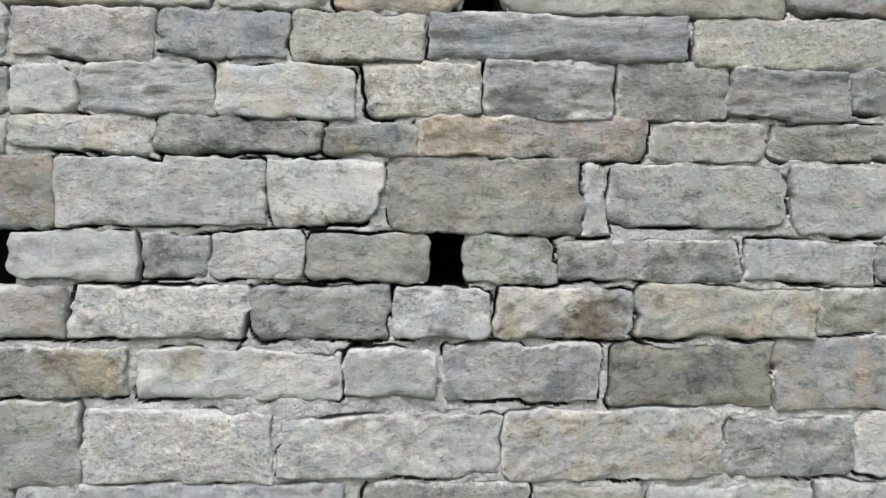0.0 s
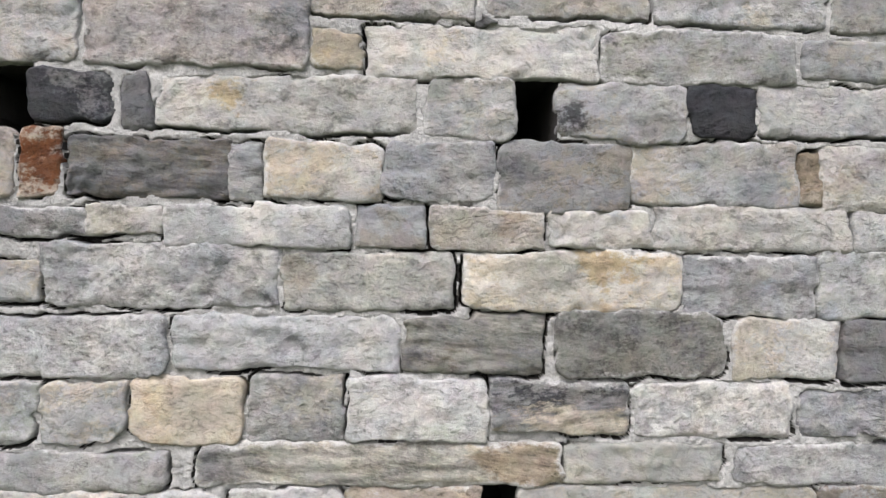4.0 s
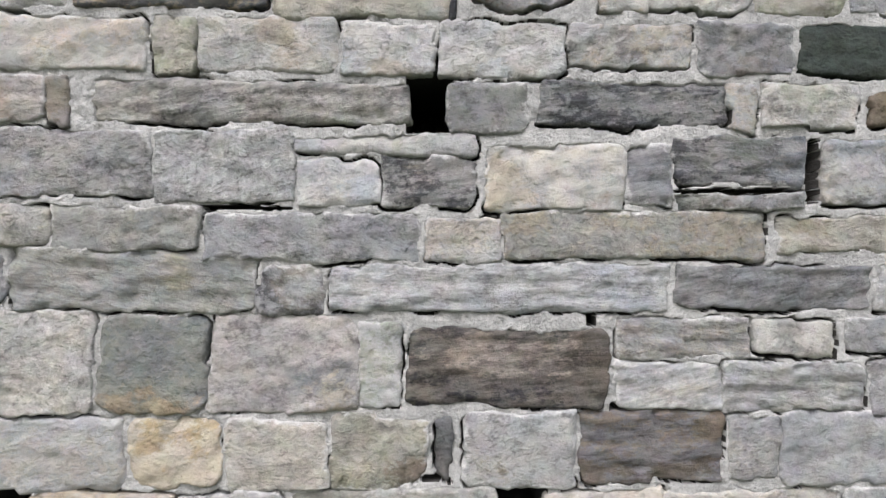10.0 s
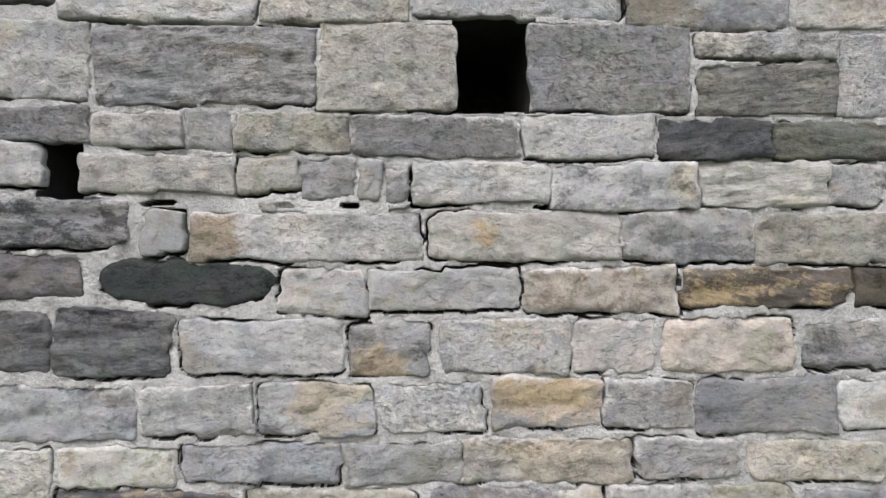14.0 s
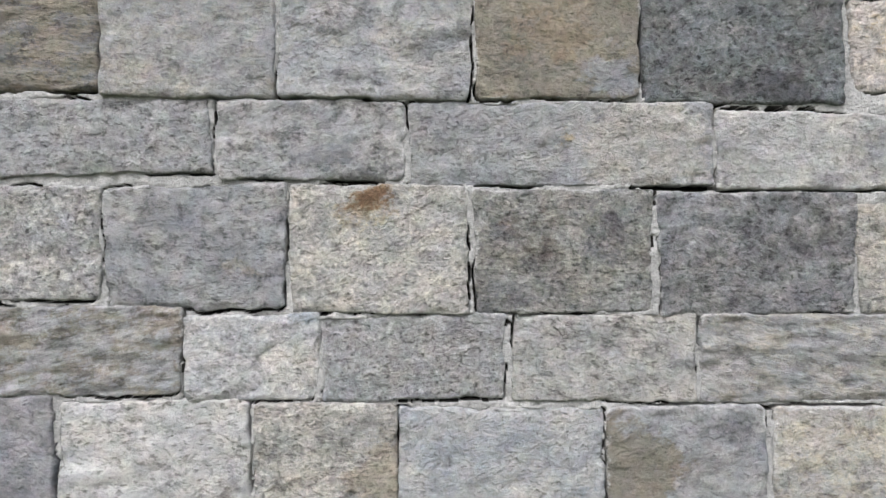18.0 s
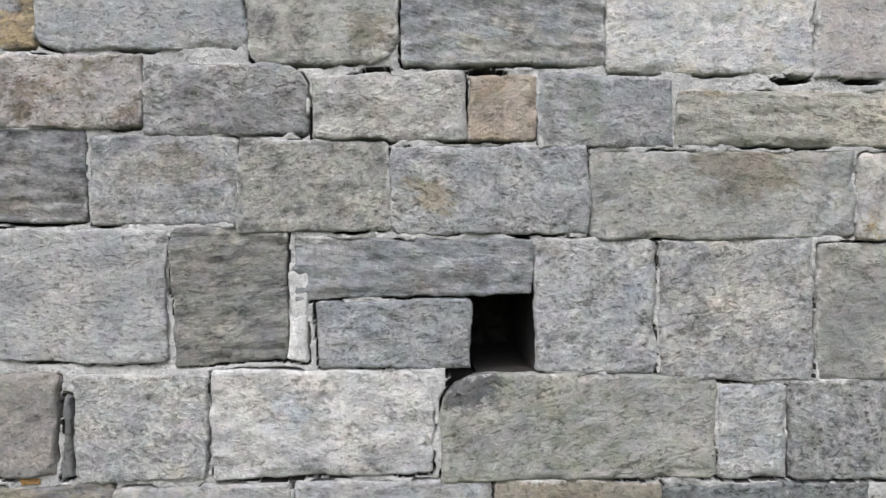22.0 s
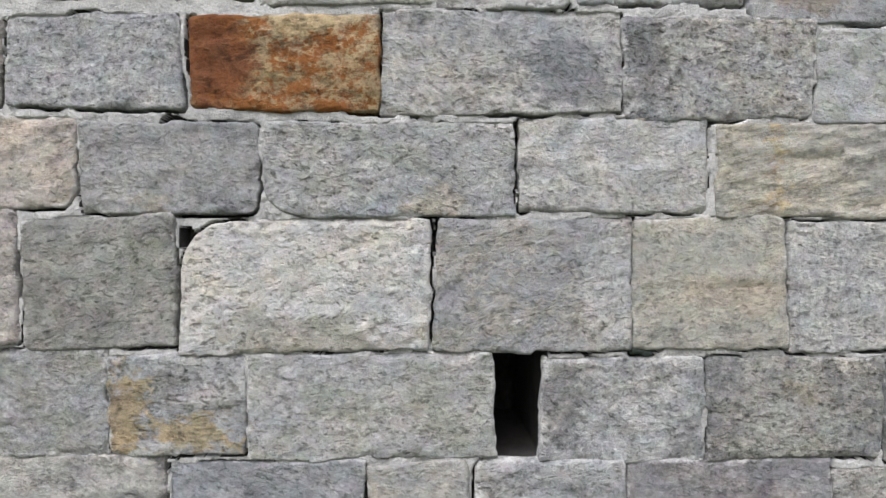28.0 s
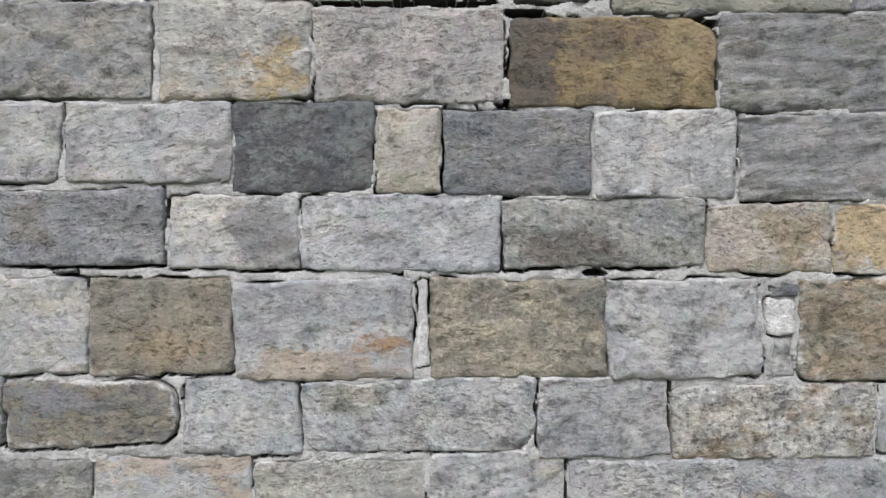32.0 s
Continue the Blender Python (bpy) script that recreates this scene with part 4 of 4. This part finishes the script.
course(upper,
       (-1.280, 7.693, -0.594, 7.945, "g+o/n+0.06", "slate"), (-0.588, 7.682, -0.218, 7.922, "l+0.09", "speck"), (-0.210, 7.679, 0.306, 7.916, "g+0.11", "speck"),
       (0.326, 7.668, 0.850, 7.915, "c/l"), (0.860, 7.656, 1.647, 7.905, "g+0.11", "slate"))
course(upper,
       (-1.279, 7.965, -0.821, 8.284, "g/l+0.06", "speck"), (-0.809, 7.933, -0.310, 8.282, "g/b+0.07"), (-0.301, 7.924, 0.209, 8.283, "c/l+0.06", "", (-0.15, 0.8, 0.015, "a/n", 1.6, 0.8), (-0.2, 0.65, 0.03, "y/c", 1.5, 1)),
       (0.225, 7.923, 0.736, 8.272, "g/o+d+0.15", "speck", (-0.25, 0.2, 0.05, "n/d"), CLEAN), (0.752, 7.913, 1.311, 8.266, "d/g+d+0.2", "speck", (-0.7, 0.6, 0.08, "b/g", 1.5, 1), CLEAN), (1.320, 7.912, 1.648, 8.234, "c/g"))
course(upper,
       (-1.313, 8.311, -0.514, 8.524, "l/g+0.08"), (-0.503, 8.299, 0.025, 8.518, "g/l", "", (0.2, -0.4, 0.05, "d/b", 1.8, 0.8), CLEAN), (0.035, 8.274, 0.902, 8.514, "b/g+0.2", "", (0.55, 0, 0.16, "c/l"), (0.05, 0.2, -0.01, "t/y")),
       (0.913, 8.263, 1.591, 8.487, "w/l-0.02", "", (0.7, 0, 0.08, "b/l"), CLEAN))
course(upper,
       (-1.310, 8.541, -0.826, 8.873, "n/o+d+0.15", "slate"), (-0.818, 8.524, -0.331, 8.870, "g+0.11"), (-0.325, 8.524, 0.215, 8.876, "l/b+0.1", "", (-0.1, 0.6, 0.05, "g/b", 1.5, 1), (0.7, -0.5, 0.07, "b/g")),
       (0.228, 8.523, 0.687, 8.865, "o/n+0.22", "", (-0.1, 0.1, 0.06, "n/t", 1.4, 1), (0.7, -0.7, 0.07, "g/b")), (0.703, 8.508, 1.290, 8.855, "z+d+0.1", "speck", (0.4, -0.8, 0.05, "k/d", 2, 0.7), (-0.3, 0.3, 0.06, "z/g")), (1.311, 8.549, 1.592, 8.812, "w/p", "", (-0.4, 0.2, 0.02, "t/y"), CLEAN))
course(upper,
       (-1.307, 8.904, -0.963, 9.180, "n/g+0.04"), (-0.954, 8.895, -0.927, 9.126, "d"), (-0.922, 8.882, -0.555, 9.180, "l/g+0.11"),
       (-0.548, 8.892, 0.065, 9.180, "w/l+0.07", "tr"), (0.076, 8.865, 0.851, 9.164, "g/o+0.1", "tl", (-0.8, 0.8, 0.05, "d/k"), (0.7, 0, 0.09, "o/l")), (0.858, 8.868, 1.049, 9.132, "l+0.07"),
       (1.057, 8.856, 1.592, 9.140, "g+0.10", "speck"))
course(upper,
       (-1.316, 9.214, -0.665, 9.580, "l/g+0.04"), (-0.650, 9.204, -0.340, 9.575, "o/d+d+0.2", "slate"), (-0.324, 9.384, 0.342, 9.547, "b/z+d+0.3", "slate", (-0.8, 0.3, 0.05, "l/b"), CLEAN),
       (-0.337, 9.202, -0.284, 9.453, "m", "round"), (-0.263, 9.190, 0.166, 9.378, "b/z+0.4", "", (-0.6, -0.5, 0.06, "l/b"), CLEAN), (0.345, 9.169, 0.686, 9.543, "l/g+0.04", "speck"),
       (0.692, 9.145, 1.132, 9.539, "l/g+0.09"), (1.139, 9.138, 1.571, 9.527, "o/g+0.05"))
course(upper,
       (-1.314, 9.593, -0.877, 9.849, "d/g+0.05", "slate"), (-0.869, 9.589, -0.480, 9.832, "b/g+0.08"), (-0.472, 9.566, -0.055, 9.822, "g/o+0.17"),
       (-0.050, 9.553, 0.501, 9.803, "l/g+0.05", "", (-0.6, -0.2, 0.03, "t/o"), (0.3, 0.2, 0.1, "l/b", 1.5, 1)), (0.508, 9.539, 1.249, 9.787, "g/o+0.1", "", (0.2, 0.6, 0.08, "n/o", 1.6, 1), (0.7, -0.5, 0.07, "b/l")), (1.257, 9.542, 1.573, 9.780, "c/l", "", (-0.7, -0.8, 0.0, "y/t"), CLEAN))
course(upper,
       (-1.313, 9.856, -0.731, 10.056, "g/p+n+0.14"), (-0.723, 9.835, -0.282, 10.024, "g+0.14", "tr"), (-0.271, 9.817, 0.153, 9.999, "l/c+0.11"),
       (0.159, 9.811, 0.347, 9.990, "p/t"), (0.354, 9.798, 0.726, 9.997, "b/g+0.05"), (0.736, 9.798, 1.574, 9.953, "c/o+0.12", "slate"))
course(upper,
       (-1.311, 10.243, -1.025, 10.375, "g/d"), (-1.312, 10.064, -1.026, 10.243, "t/y+n", "", (0.2, 0.6, 0.04, "g"), CLEAN), (-1.016, 10.063, -0.454, 10.364, "g+0.21", "round"),
       (-0.447, 10.023, -0.029, 10.349, "g/o+0.18", "round", (0.5, -0.5, 0.03, "o/n"), CLEAN), (-0.022, 10.025, 0.542, 10.319, "b/z+d+0.35", "slate", (0, -0.8, 0.05, "o/l", 3, 1), CLEAN), (0.547, 9.996, 1.131, 10.311, "l+0.24"),
       (1.139, 9.984, 1.575, 10.296, "p/g+0.09"))
course(upper,
       (-1.306, 10.379, -0.744, 10.577, "k+d", "", (-0.25, -0.8, 0.03, "w/l", 1.3, 1), (0.35, -0.7, 0.0, "l/w", 0.8, 1.6)), (-0.739, 10.388, -0.570, 10.590, "l/p-0.06", "tr"), (-0.563, 10.340, 0.143, 10.563, "c/g+0.06"),
       (0.150, 10.325, 0.791, 10.566, "w/l", "", (0.85, -0.4, 0.0, "t/n", 1.6, 0.6), CLEAN), (0.804, 10.314, 1.312, 10.546, "d/g+0.25", "slate", (0.4, 0.8, 0.03, "z/b", 4, 1), CLEAN), (1.320, 10.310, 1.556, 10.543, "g"))
course(upper,
       (-1.303, 10.593, -0.952, 10.912, "g-0.06"), (-0.937, 10.587, -0.348, 10.910, "c/g-0.15"), (-0.340, 10.570, 0.330, 10.875, "w/l+k", "slate", (0.3, 0.6, 0.02, "k/d", 2.5, 0.6), CLEAN),
       (0.337, 10.579, 0.446, 10.880, "u", "slate"), (0.454, 10.564, 1.004, 10.876, "l-0.03"), (1.012, 10.560, 1.555, 10.858, "l/g"))
course(upper,
       (-1.299, 10.923, -0.664, 11.146, "c/l-0.05", "br"), (-0.657, 10.887, -0.137, 11.121, "b+0.05"), (-0.128, 10.878, 0.160, 11.121, "g/c"),
       (0.171, 10.880, 0.584, 11.112, "l/b-0.08"), (0.595, 10.872, 1.158, 11.109, "g/v+0.07"), (1.167, 10.866, 1.554, 11.085, "c/l"))
course(upper,
       (-1.301, 11.147, -0.823, 11.437, "g", "speck"), (-0.815, 11.141, -0.452, 11.422, "b/l", "", (0.2, -0.7, 0.05, "y/t", 2, 0.8), (-0.8, -0.2, 0.05, "t/y", 0.8, 1.5)), (-0.447, 11.123, 0.225, 11.416, "g+0.14", "speck"),
       (0.354, 11.113, 0.805, 11.399, "l", "speck", (-0.8, 0, 0.07, "d/g", 0.8, 2), (-0.35, 0.2, 0.04, "b/l")), (0.812, 11.114, 1.306, 11.389, "o/g+d+0.15", "speck"), (1.314, 11.108, 1.564, 11.377, "g"))
course(upper,
       (-1.297, 11.450, -1.051, 11.814, "g/p"), (-1.044, 11.431, -0.631, 11.789, "o/g"), (-0.621, 11.423, 0.056, 11.779, "w/l", "tl", (0, -0.8, 0.06, "c/o", 4, 1), CLEAN),
       (0.064, 11.412, 0.605, 11.789, "g/d+0.4", "", (0.75, 0, 0.08, "l", 0.7, 2), CLEAN), (0.612, 11.418, 1.038, 11.782, "c/o+0.08", "", (0.2, -0.2, 0.05, "t/c", 2, 1), CLEAN), (1.048, 11.413, 1.563, 11.772, "l"))
course(upper,
       (-1.293, 11.816, -0.899, 12.063, "c/p", "br"), (-0.891, 11.799, -0.416, 12.048, "g"), (-0.397, 11.786, 0.285, 12.047, "g/l+0.05", "bl"),
       (0.295, 11.794, 0.814, 12.058, "l-0.04"), (0.837, 11.780, 1.563, 12.039, "o/c+0.12", "slate", (-0.52, 0.3, 0.03, "y/t", 0.6, 2.5), (0.5, 0.2, 0.08, "o/g", 2, 1)))
course(upper,
       (-1.290, 12.086, -1.091, 12.327, "n/g"), (-1.082, 12.083, -0.611, 12.340, "l-0.09", "speck"), (-0.600, 12.070, -0.086, 12.337, "a/r+y/n+0.05", "", (-0.72, 0.2, 0.08, "r", 0.9, 1.5), (0.35, 0.85, 0.06, "y/t", 2.5, 0.8)),
       (-0.079, 12.062, 0.576, 12.350, "l/g+0.05", "", (0.6, -0.3, 0.08, "b/d", 1.5, 1), (0.2, 0.4, 0.06, "b/l", 2, 1)), (0.582, 12.047, 1.115, 12.334, "l/g+0.08", "speck", (-0.8, 0, 0.07, "d/g", 0.8, 2), (-0.3, 0.2, 0.0, "w", 0.6, 2)), (1.119, 12.031, 1.562, 12.305, "b/l+0.08"))
course(upper,
       (-1.282, 12.381, -0.846, 12.669, "o/g"), (-0.842, 12.371, -0.419, 12.669, "b/l+0.05", "", (0.1, 0.95, 0.04, "t/p", 4, 0.9), (0.8, -0.2, 0.07, "t/p", 0.8, 2)), (-0.411, 12.360, 0.061, 12.660, "l/o+0.18"),
       (0.067, 12.353, 0.445, 12.667, "l"), (0.456, 12.363, 0.933, 12.643, "b/l+0.15", "", (0.3, 0.2, 0.0, "w", 0.5, 1.6), CLEAN), (0.941, 12.320, 1.581, 12.642, "b/g+0.2", "", (-0.5, -0.6, 0.06, "n/p"), (-0.85, 0.0, 0.03, "p/t")))
course(upper,
       (-1.280, 12.708, -1.079, 12.887, "g"), (-1.071, 12.702, -0.612, 12.883, "n/o+d+0.05", "trbr", (-0.6, 0.5, 0.04, "b/d", 1.5, 0.8), CLEAN), (-0.597, 12.680, -0.284, 12.884, "l+0.04"),
       (-0.277, 12.672, 0.358, 12.871, "l+0.08", "brbl", (-0.6, 0.7, 0.04, "c/o", 1.5, 1), (0.1, -0.3, 0.05, "w/l", 3, 0.7)), (0.366, 12.656, 0.735, 12.864, "g/b"), (0.751, 12.640, 1.315, 12.845, "l/c+n/t+0.1", "speck"),
       (1.321, 12.649, 1.593, 12.808, "b"))
course(upper,
       (-1.277, 12.897, -0.847, 13.166, "l", "tr"), (-0.844, 12.891, -0.465, 13.156, "o/n+0.2", "", (0.1, -0.4, 0.06, "t/n", 1.5, 0.8), CLEAN), (-0.458, 12.878, 0.033, 13.148, "b/l+0.05", "", (0.4, -0.3, 0.015, "a/t", 2.2, 0.9), (0.1, -0.8, 0.05, "t/p", 3.5, 0.8)),
       (0.072, 12.867, 0.556, 13.151, "o/n+t/o+0.25", "", (0.9, 0.6, 0.05, "o/d"), CLEAN), (0.563, 12.861, 0.998, 13.146, "l"), (1.024, 12.857, 1.091, 12.971, "l/b"),
       (1.018, 13.090, 1.094, 13.125, "d", "slate"), (1.005, 12.974, 1.091, 13.084, "m", "round"), (0.035, 12.913, 0.068, 13.142, "m", "round"),
       (1.102, 12.860, 1.593, 13.141, "n/t+o"))
course(upper,
       (-1.273, 13.190, -0.641, 13.398, "b/g-0.06"), (-0.632, 13.181, -0.283, 13.380, "l", "", (0.55, -0.1, 0.08, "d/g"), CLEAN), (-0.276, 13.166, 0.268, 13.382, "l/b+0.2", "", CLEAN, CLEAN),
       (0.276, 13.172, 0.838, 13.366, "g/o+0.05", "speck", (-0.3, -0.6, 0.05, "n/d", 2, 0.8), CLEAN), (0.849, 13.152, 1.194, 13.348, "c/p+0.05", "", (0.3, 0.1, 0.06, "t"), (-0.7, -0.6, 0.03, "t/p")), (1.203, 13.144, 1.593, 13.338, "c/l", "", (-0.5, 0.2, 0.1, "t/y")))
course(upper,
       (-1.270, 13.414, -0.913, 13.637, "l-0.03"), (-0.905, 13.412, -0.457, 13.633, "l-0.09"), (-0.451, 13.390, -0.075, 13.632, "k/d+z"),
       (-0.066, 13.382, 0.104, 13.616, "c/p"), (0.110, 13.376, 0.519, 13.608, "d/g-0.05"), (0.527, 13.366, 0.924, 13.607, "l"),
       (0.933, 13.355, 1.593, 13.598, "d/g+0.03", "slate"))
course(upper,
       (-1.267, 13.641, -0.666, 13.906, "g-0.11"), (-0.657, 13.636, -0.244, 13.907, "l/c", "", (0.6, -0.5, 0.06, "t/y"), (-0.2, -0.9, 0.03, "t/c", 4, 1)), (-0.235, 13.629, 0.287, 13.890, "l/p-0.05", "", (-0.6, -0.6, 0.03, "p/n"), CLEAN),
       (0.298, 13.615, 0.874, 13.863, "n/y+n-0.35", "tr", (-0.85, 0.0, 0.1, "k/n", 0.9, 2), (0.75, 0.2, 0.07, "y/n", 1, 1.6)), (0.882, 13.601, 1.594, 13.872, "g/d+0.07", "slate"))
course(upper,
       (-1.263, 13.918, -0.712, 14.087, "g"), (-0.704, 13.919, -0.257, 14.082, "g"), (-0.250, 13.915, 0.265, 14.077, "d"),
       (0.281, 13.910, 0.564, 14.079, "d"), (0.577, 13.880, 1.241, 14.074, "o"), (1.249, 13.884, 1.594, 14.069, "g"))
# small chips pinned into the joints
course(lower,
       (-0.533, 6.846, -0.475, 6.860, "c/l"), (-0.395, 6.800, -0.310, 6.828, "c/l"), (-0.06, 6.800, 0.0, 6.818, "c/l"))
course(upper,
       (0.712, 11.797, 0.766, 11.814, "t/c"), (0.589, 12.050, 0.681, 12.062, "n/t", "slate"), (0.604, 11.404, 0.666, 11.420, "e"),
       (-1.070, 8.876, -1.008, 8.892, "y/a"), (0.120, 13.610, 0.198, 13.634, "o/g"), (0.789, 13.868, 0.871, 13.886, "d"),
       (-0.930, 13.165, -0.880, 13.182, "d/g"))
# open joints, where the mortar has fallen out
gap(lower, -0.267, 1.325, -0.226, 1.339)
gap(lower, -0.485, 3.780, -0.419, 3.794)
gap(lower, -0.705, 5.367, -0.379, 5.377)
gap(lower, 0.615, 5.417, 0.972, 5.429)
gap(lower, 0.975, 5.398, 1.015, 5.535)
gap(lower, -0.473, 5.092, -0.312, 5.104)
gap(lower, 0.393, 5.065, 0.418, 5.093)
gap(lower, 0.453, 4.831, 0.473, 4.858)
gap(lower, -0.046, 4.654, 0.028, 4.671)
gap(lower, 0.984, 5.389, 1.010, 5.561)
gap(lower, -0.833, 5.731, -0.767, 5.745)
gap(lower, 0.762, 5.586, 0.775, 5.678)
gap(lower, -0.715, 6.814, -0.625, 6.828)
gap(lower, -0.185, 6.808, -0.132, 6.823)
gap(lower, 0.339, 6.804, 0.448, 6.815)
gap(upper, 0.243, 7.882, 0.322, 7.901)
gap(upper, 0.003, 7.906, 0.160, 7.919)
gap(upper, 1.024, 7.634, 1.396, 7.652)
gap(upper, 0.656, 8.263, 1.399, 8.282)
gap(upper, -0.576, 7.679, -0.437, 7.691)
gap(upper, -0.510, 8.877, -0.294, 8.892)
gap(upper, 0.927, 8.487, 1.039, 8.504)
gap(upper, 1.055, 8.486, 1.128, 8.503)
gap(upper, 1.152, 8.489, 1.197, 8.502)
gap(upper, -0.885, 8.867, -0.809, 8.880)
gap(upper, 0.043, 9.997, 0.090, 10.016)
gap(upper, 0.448, 10.305, 0.500, 10.320)
gap(upper, 0.157, 9.995, 0.274, 10.010)
gap(upper, -0.130, 10.005, -0.046, 10.020)
gap(upper, 0.490, 9.759, 0.561, 9.775)
gap(upper, 0.292, 9.535, 0.330, 9.551)
gap(upper, 0.671, 9.539, 0.737, 9.559)
gap(upper, 1.069, 9.528, 1.120, 9.542)
gap(upper, 1.007, 9.973, 1.122, 9.991)
gap(upper, 1.203, 9.973, 1.328, 9.986)
gap(upper, 0.449, 10.296, 0.500, 10.316)
gap(upper, -0.627, 10.888, -0.385, 10.903)
gap(upper, 1.183, 10.852, 1.226, 10.863)
gap(upper, 1.131, 11.062, 1.178, 11.074)
gap(upper, -0.672, 12.037, -0.612, 12.064)
gap(upper, -0.625, 11.704, -0.592, 11.766)
gap(upper, -0.362, 12.029, -0.233, 12.049)
gap(upper, 0.057, 11.693, 0.069, 11.750)
gap(upper, 1.054, 11.632, 1.068, 11.711)
gap(upper, 0.284, 11.916, 0.304, 12.047)
gap(upper, 0.453, 12.628, 0.500, 12.647)
gap(upper, 0.937, 12.468, 0.950, 12.510)
gap(upper, 0.253, 13.616, 0.317, 13.636)
gap(upper, 0.280, 13.862, 0.397, 13.886)
gap(upper, 0.796, 13.834, 0.883, 13.854)
gap(upper, -0.924, 13.143, -0.850, 13.165)
gap(upper, 0.935, 13.110, 0.991, 13.132)
gap(upper, 0.494, 13.150, 0.564, 13.168)
gap(upper, -0.243, 13.891, 0.265, 13.905)

# ---- plain courses that close the wall at its foot, head and flanks ----
def outer_stones(section, wall, spans):
    rng = random.Random(section.name)
    verts, faces, rims, count = [], [], [], 0
    for x0, z0, x1, z1 in spans:
        x = x0
        while x < x1 - 0.08:
            w = min(rng.uniform(0.24, 0.52), x1 - x)
            SEED[0] += 1
            v, f, r, _ = stone_mesh(w - 0.02, z1 - z0 - 0.02, "", rng.uniform(0.002, 0.012), rng, SEED[0] * 7, 2.4)
            verts.append(v + ((x + w / 2), 0, (z0 + z1) / 2))
            faces.append(f + count)
            rims.append(r)
            count += len(v)
            x += w
    ob = new("outer_stones", mesh_of("outer_stones", np.concatenate(verts), np.concatenate(faces), GNEISS, np.concatenate(rims)))
    ob.color, ob["stain"], ob["stain_amount"] = (0.38, 0.375, 0.36, 1), [0.3, 0.27, 0.2], 0.5
    put_spot(ob, "spot", 1, 1, 0, 0, -9.0, "g")
    put_spot(ob, "patch", 1, 1, 0, 0, -9.0, "g")
    ob["weather"], ob["smear"], ob["flaked"], ob["craggy"], ob["grainy"] = 0.4, 0.5, 0.3, 0.8, 0.6
    ob.parent = wall
    tagged(ob, "plain grey stones round the dressed face", kind="stuff")


ground_me = bpy.data.meshes.new("ground")
ground_me.from_pydata([(-1500, -1500, 0), (1500, -1500, 0), (1500, 1500, 0), (-1500, 1500, 0)], [], [(0, 1, 2, 3)])
ground_me.materials.append(GRASS)
ground_me.transform(Matrix.Translation((0, 0, -0.004)))
tagged(new("ground", ground_me), "flat ground of short green grass", "ground", kind="structure")

shape_stones(lower)
shape_stones(upper)
lower_wall = wall_body(lower)
upper_wall = wall_body(upper)

flank = []
for z0, z1 in ((0.0, 0.2), (0.2, 0.42), (0.42, 0.62), (0.62, 0.8)):
    flank.append((-2.58, z0, 2.58, z1))
z = 0.8
for k in range(34):
    flank += [(-2.58, z, -1.42, z + 0.184), (1.44, z, 2.58, z + 0.184)]
    z += 0.184
outer_stones(lower, lower_wall, flank)
flank = []
z = 7.065
for k in range(25):
    flank += [(-2.58, z, -1.4, z + 0.279), (1.46, z, 2.58, z + 0.279)]
    z += 0.279
flank.append((-2.58, 14.07, 2.58, 14.25))
flank.append((-2.58, 14.25, 2.58, 14.45))
outer_stones(upper, upper_wall, flank)

for section, wall in ((lower, lower_wall), (upper, upper_wall)):
    for args, made in zip(section.stones, section.shaped):
        lay_stone(section, wall, made, *args)
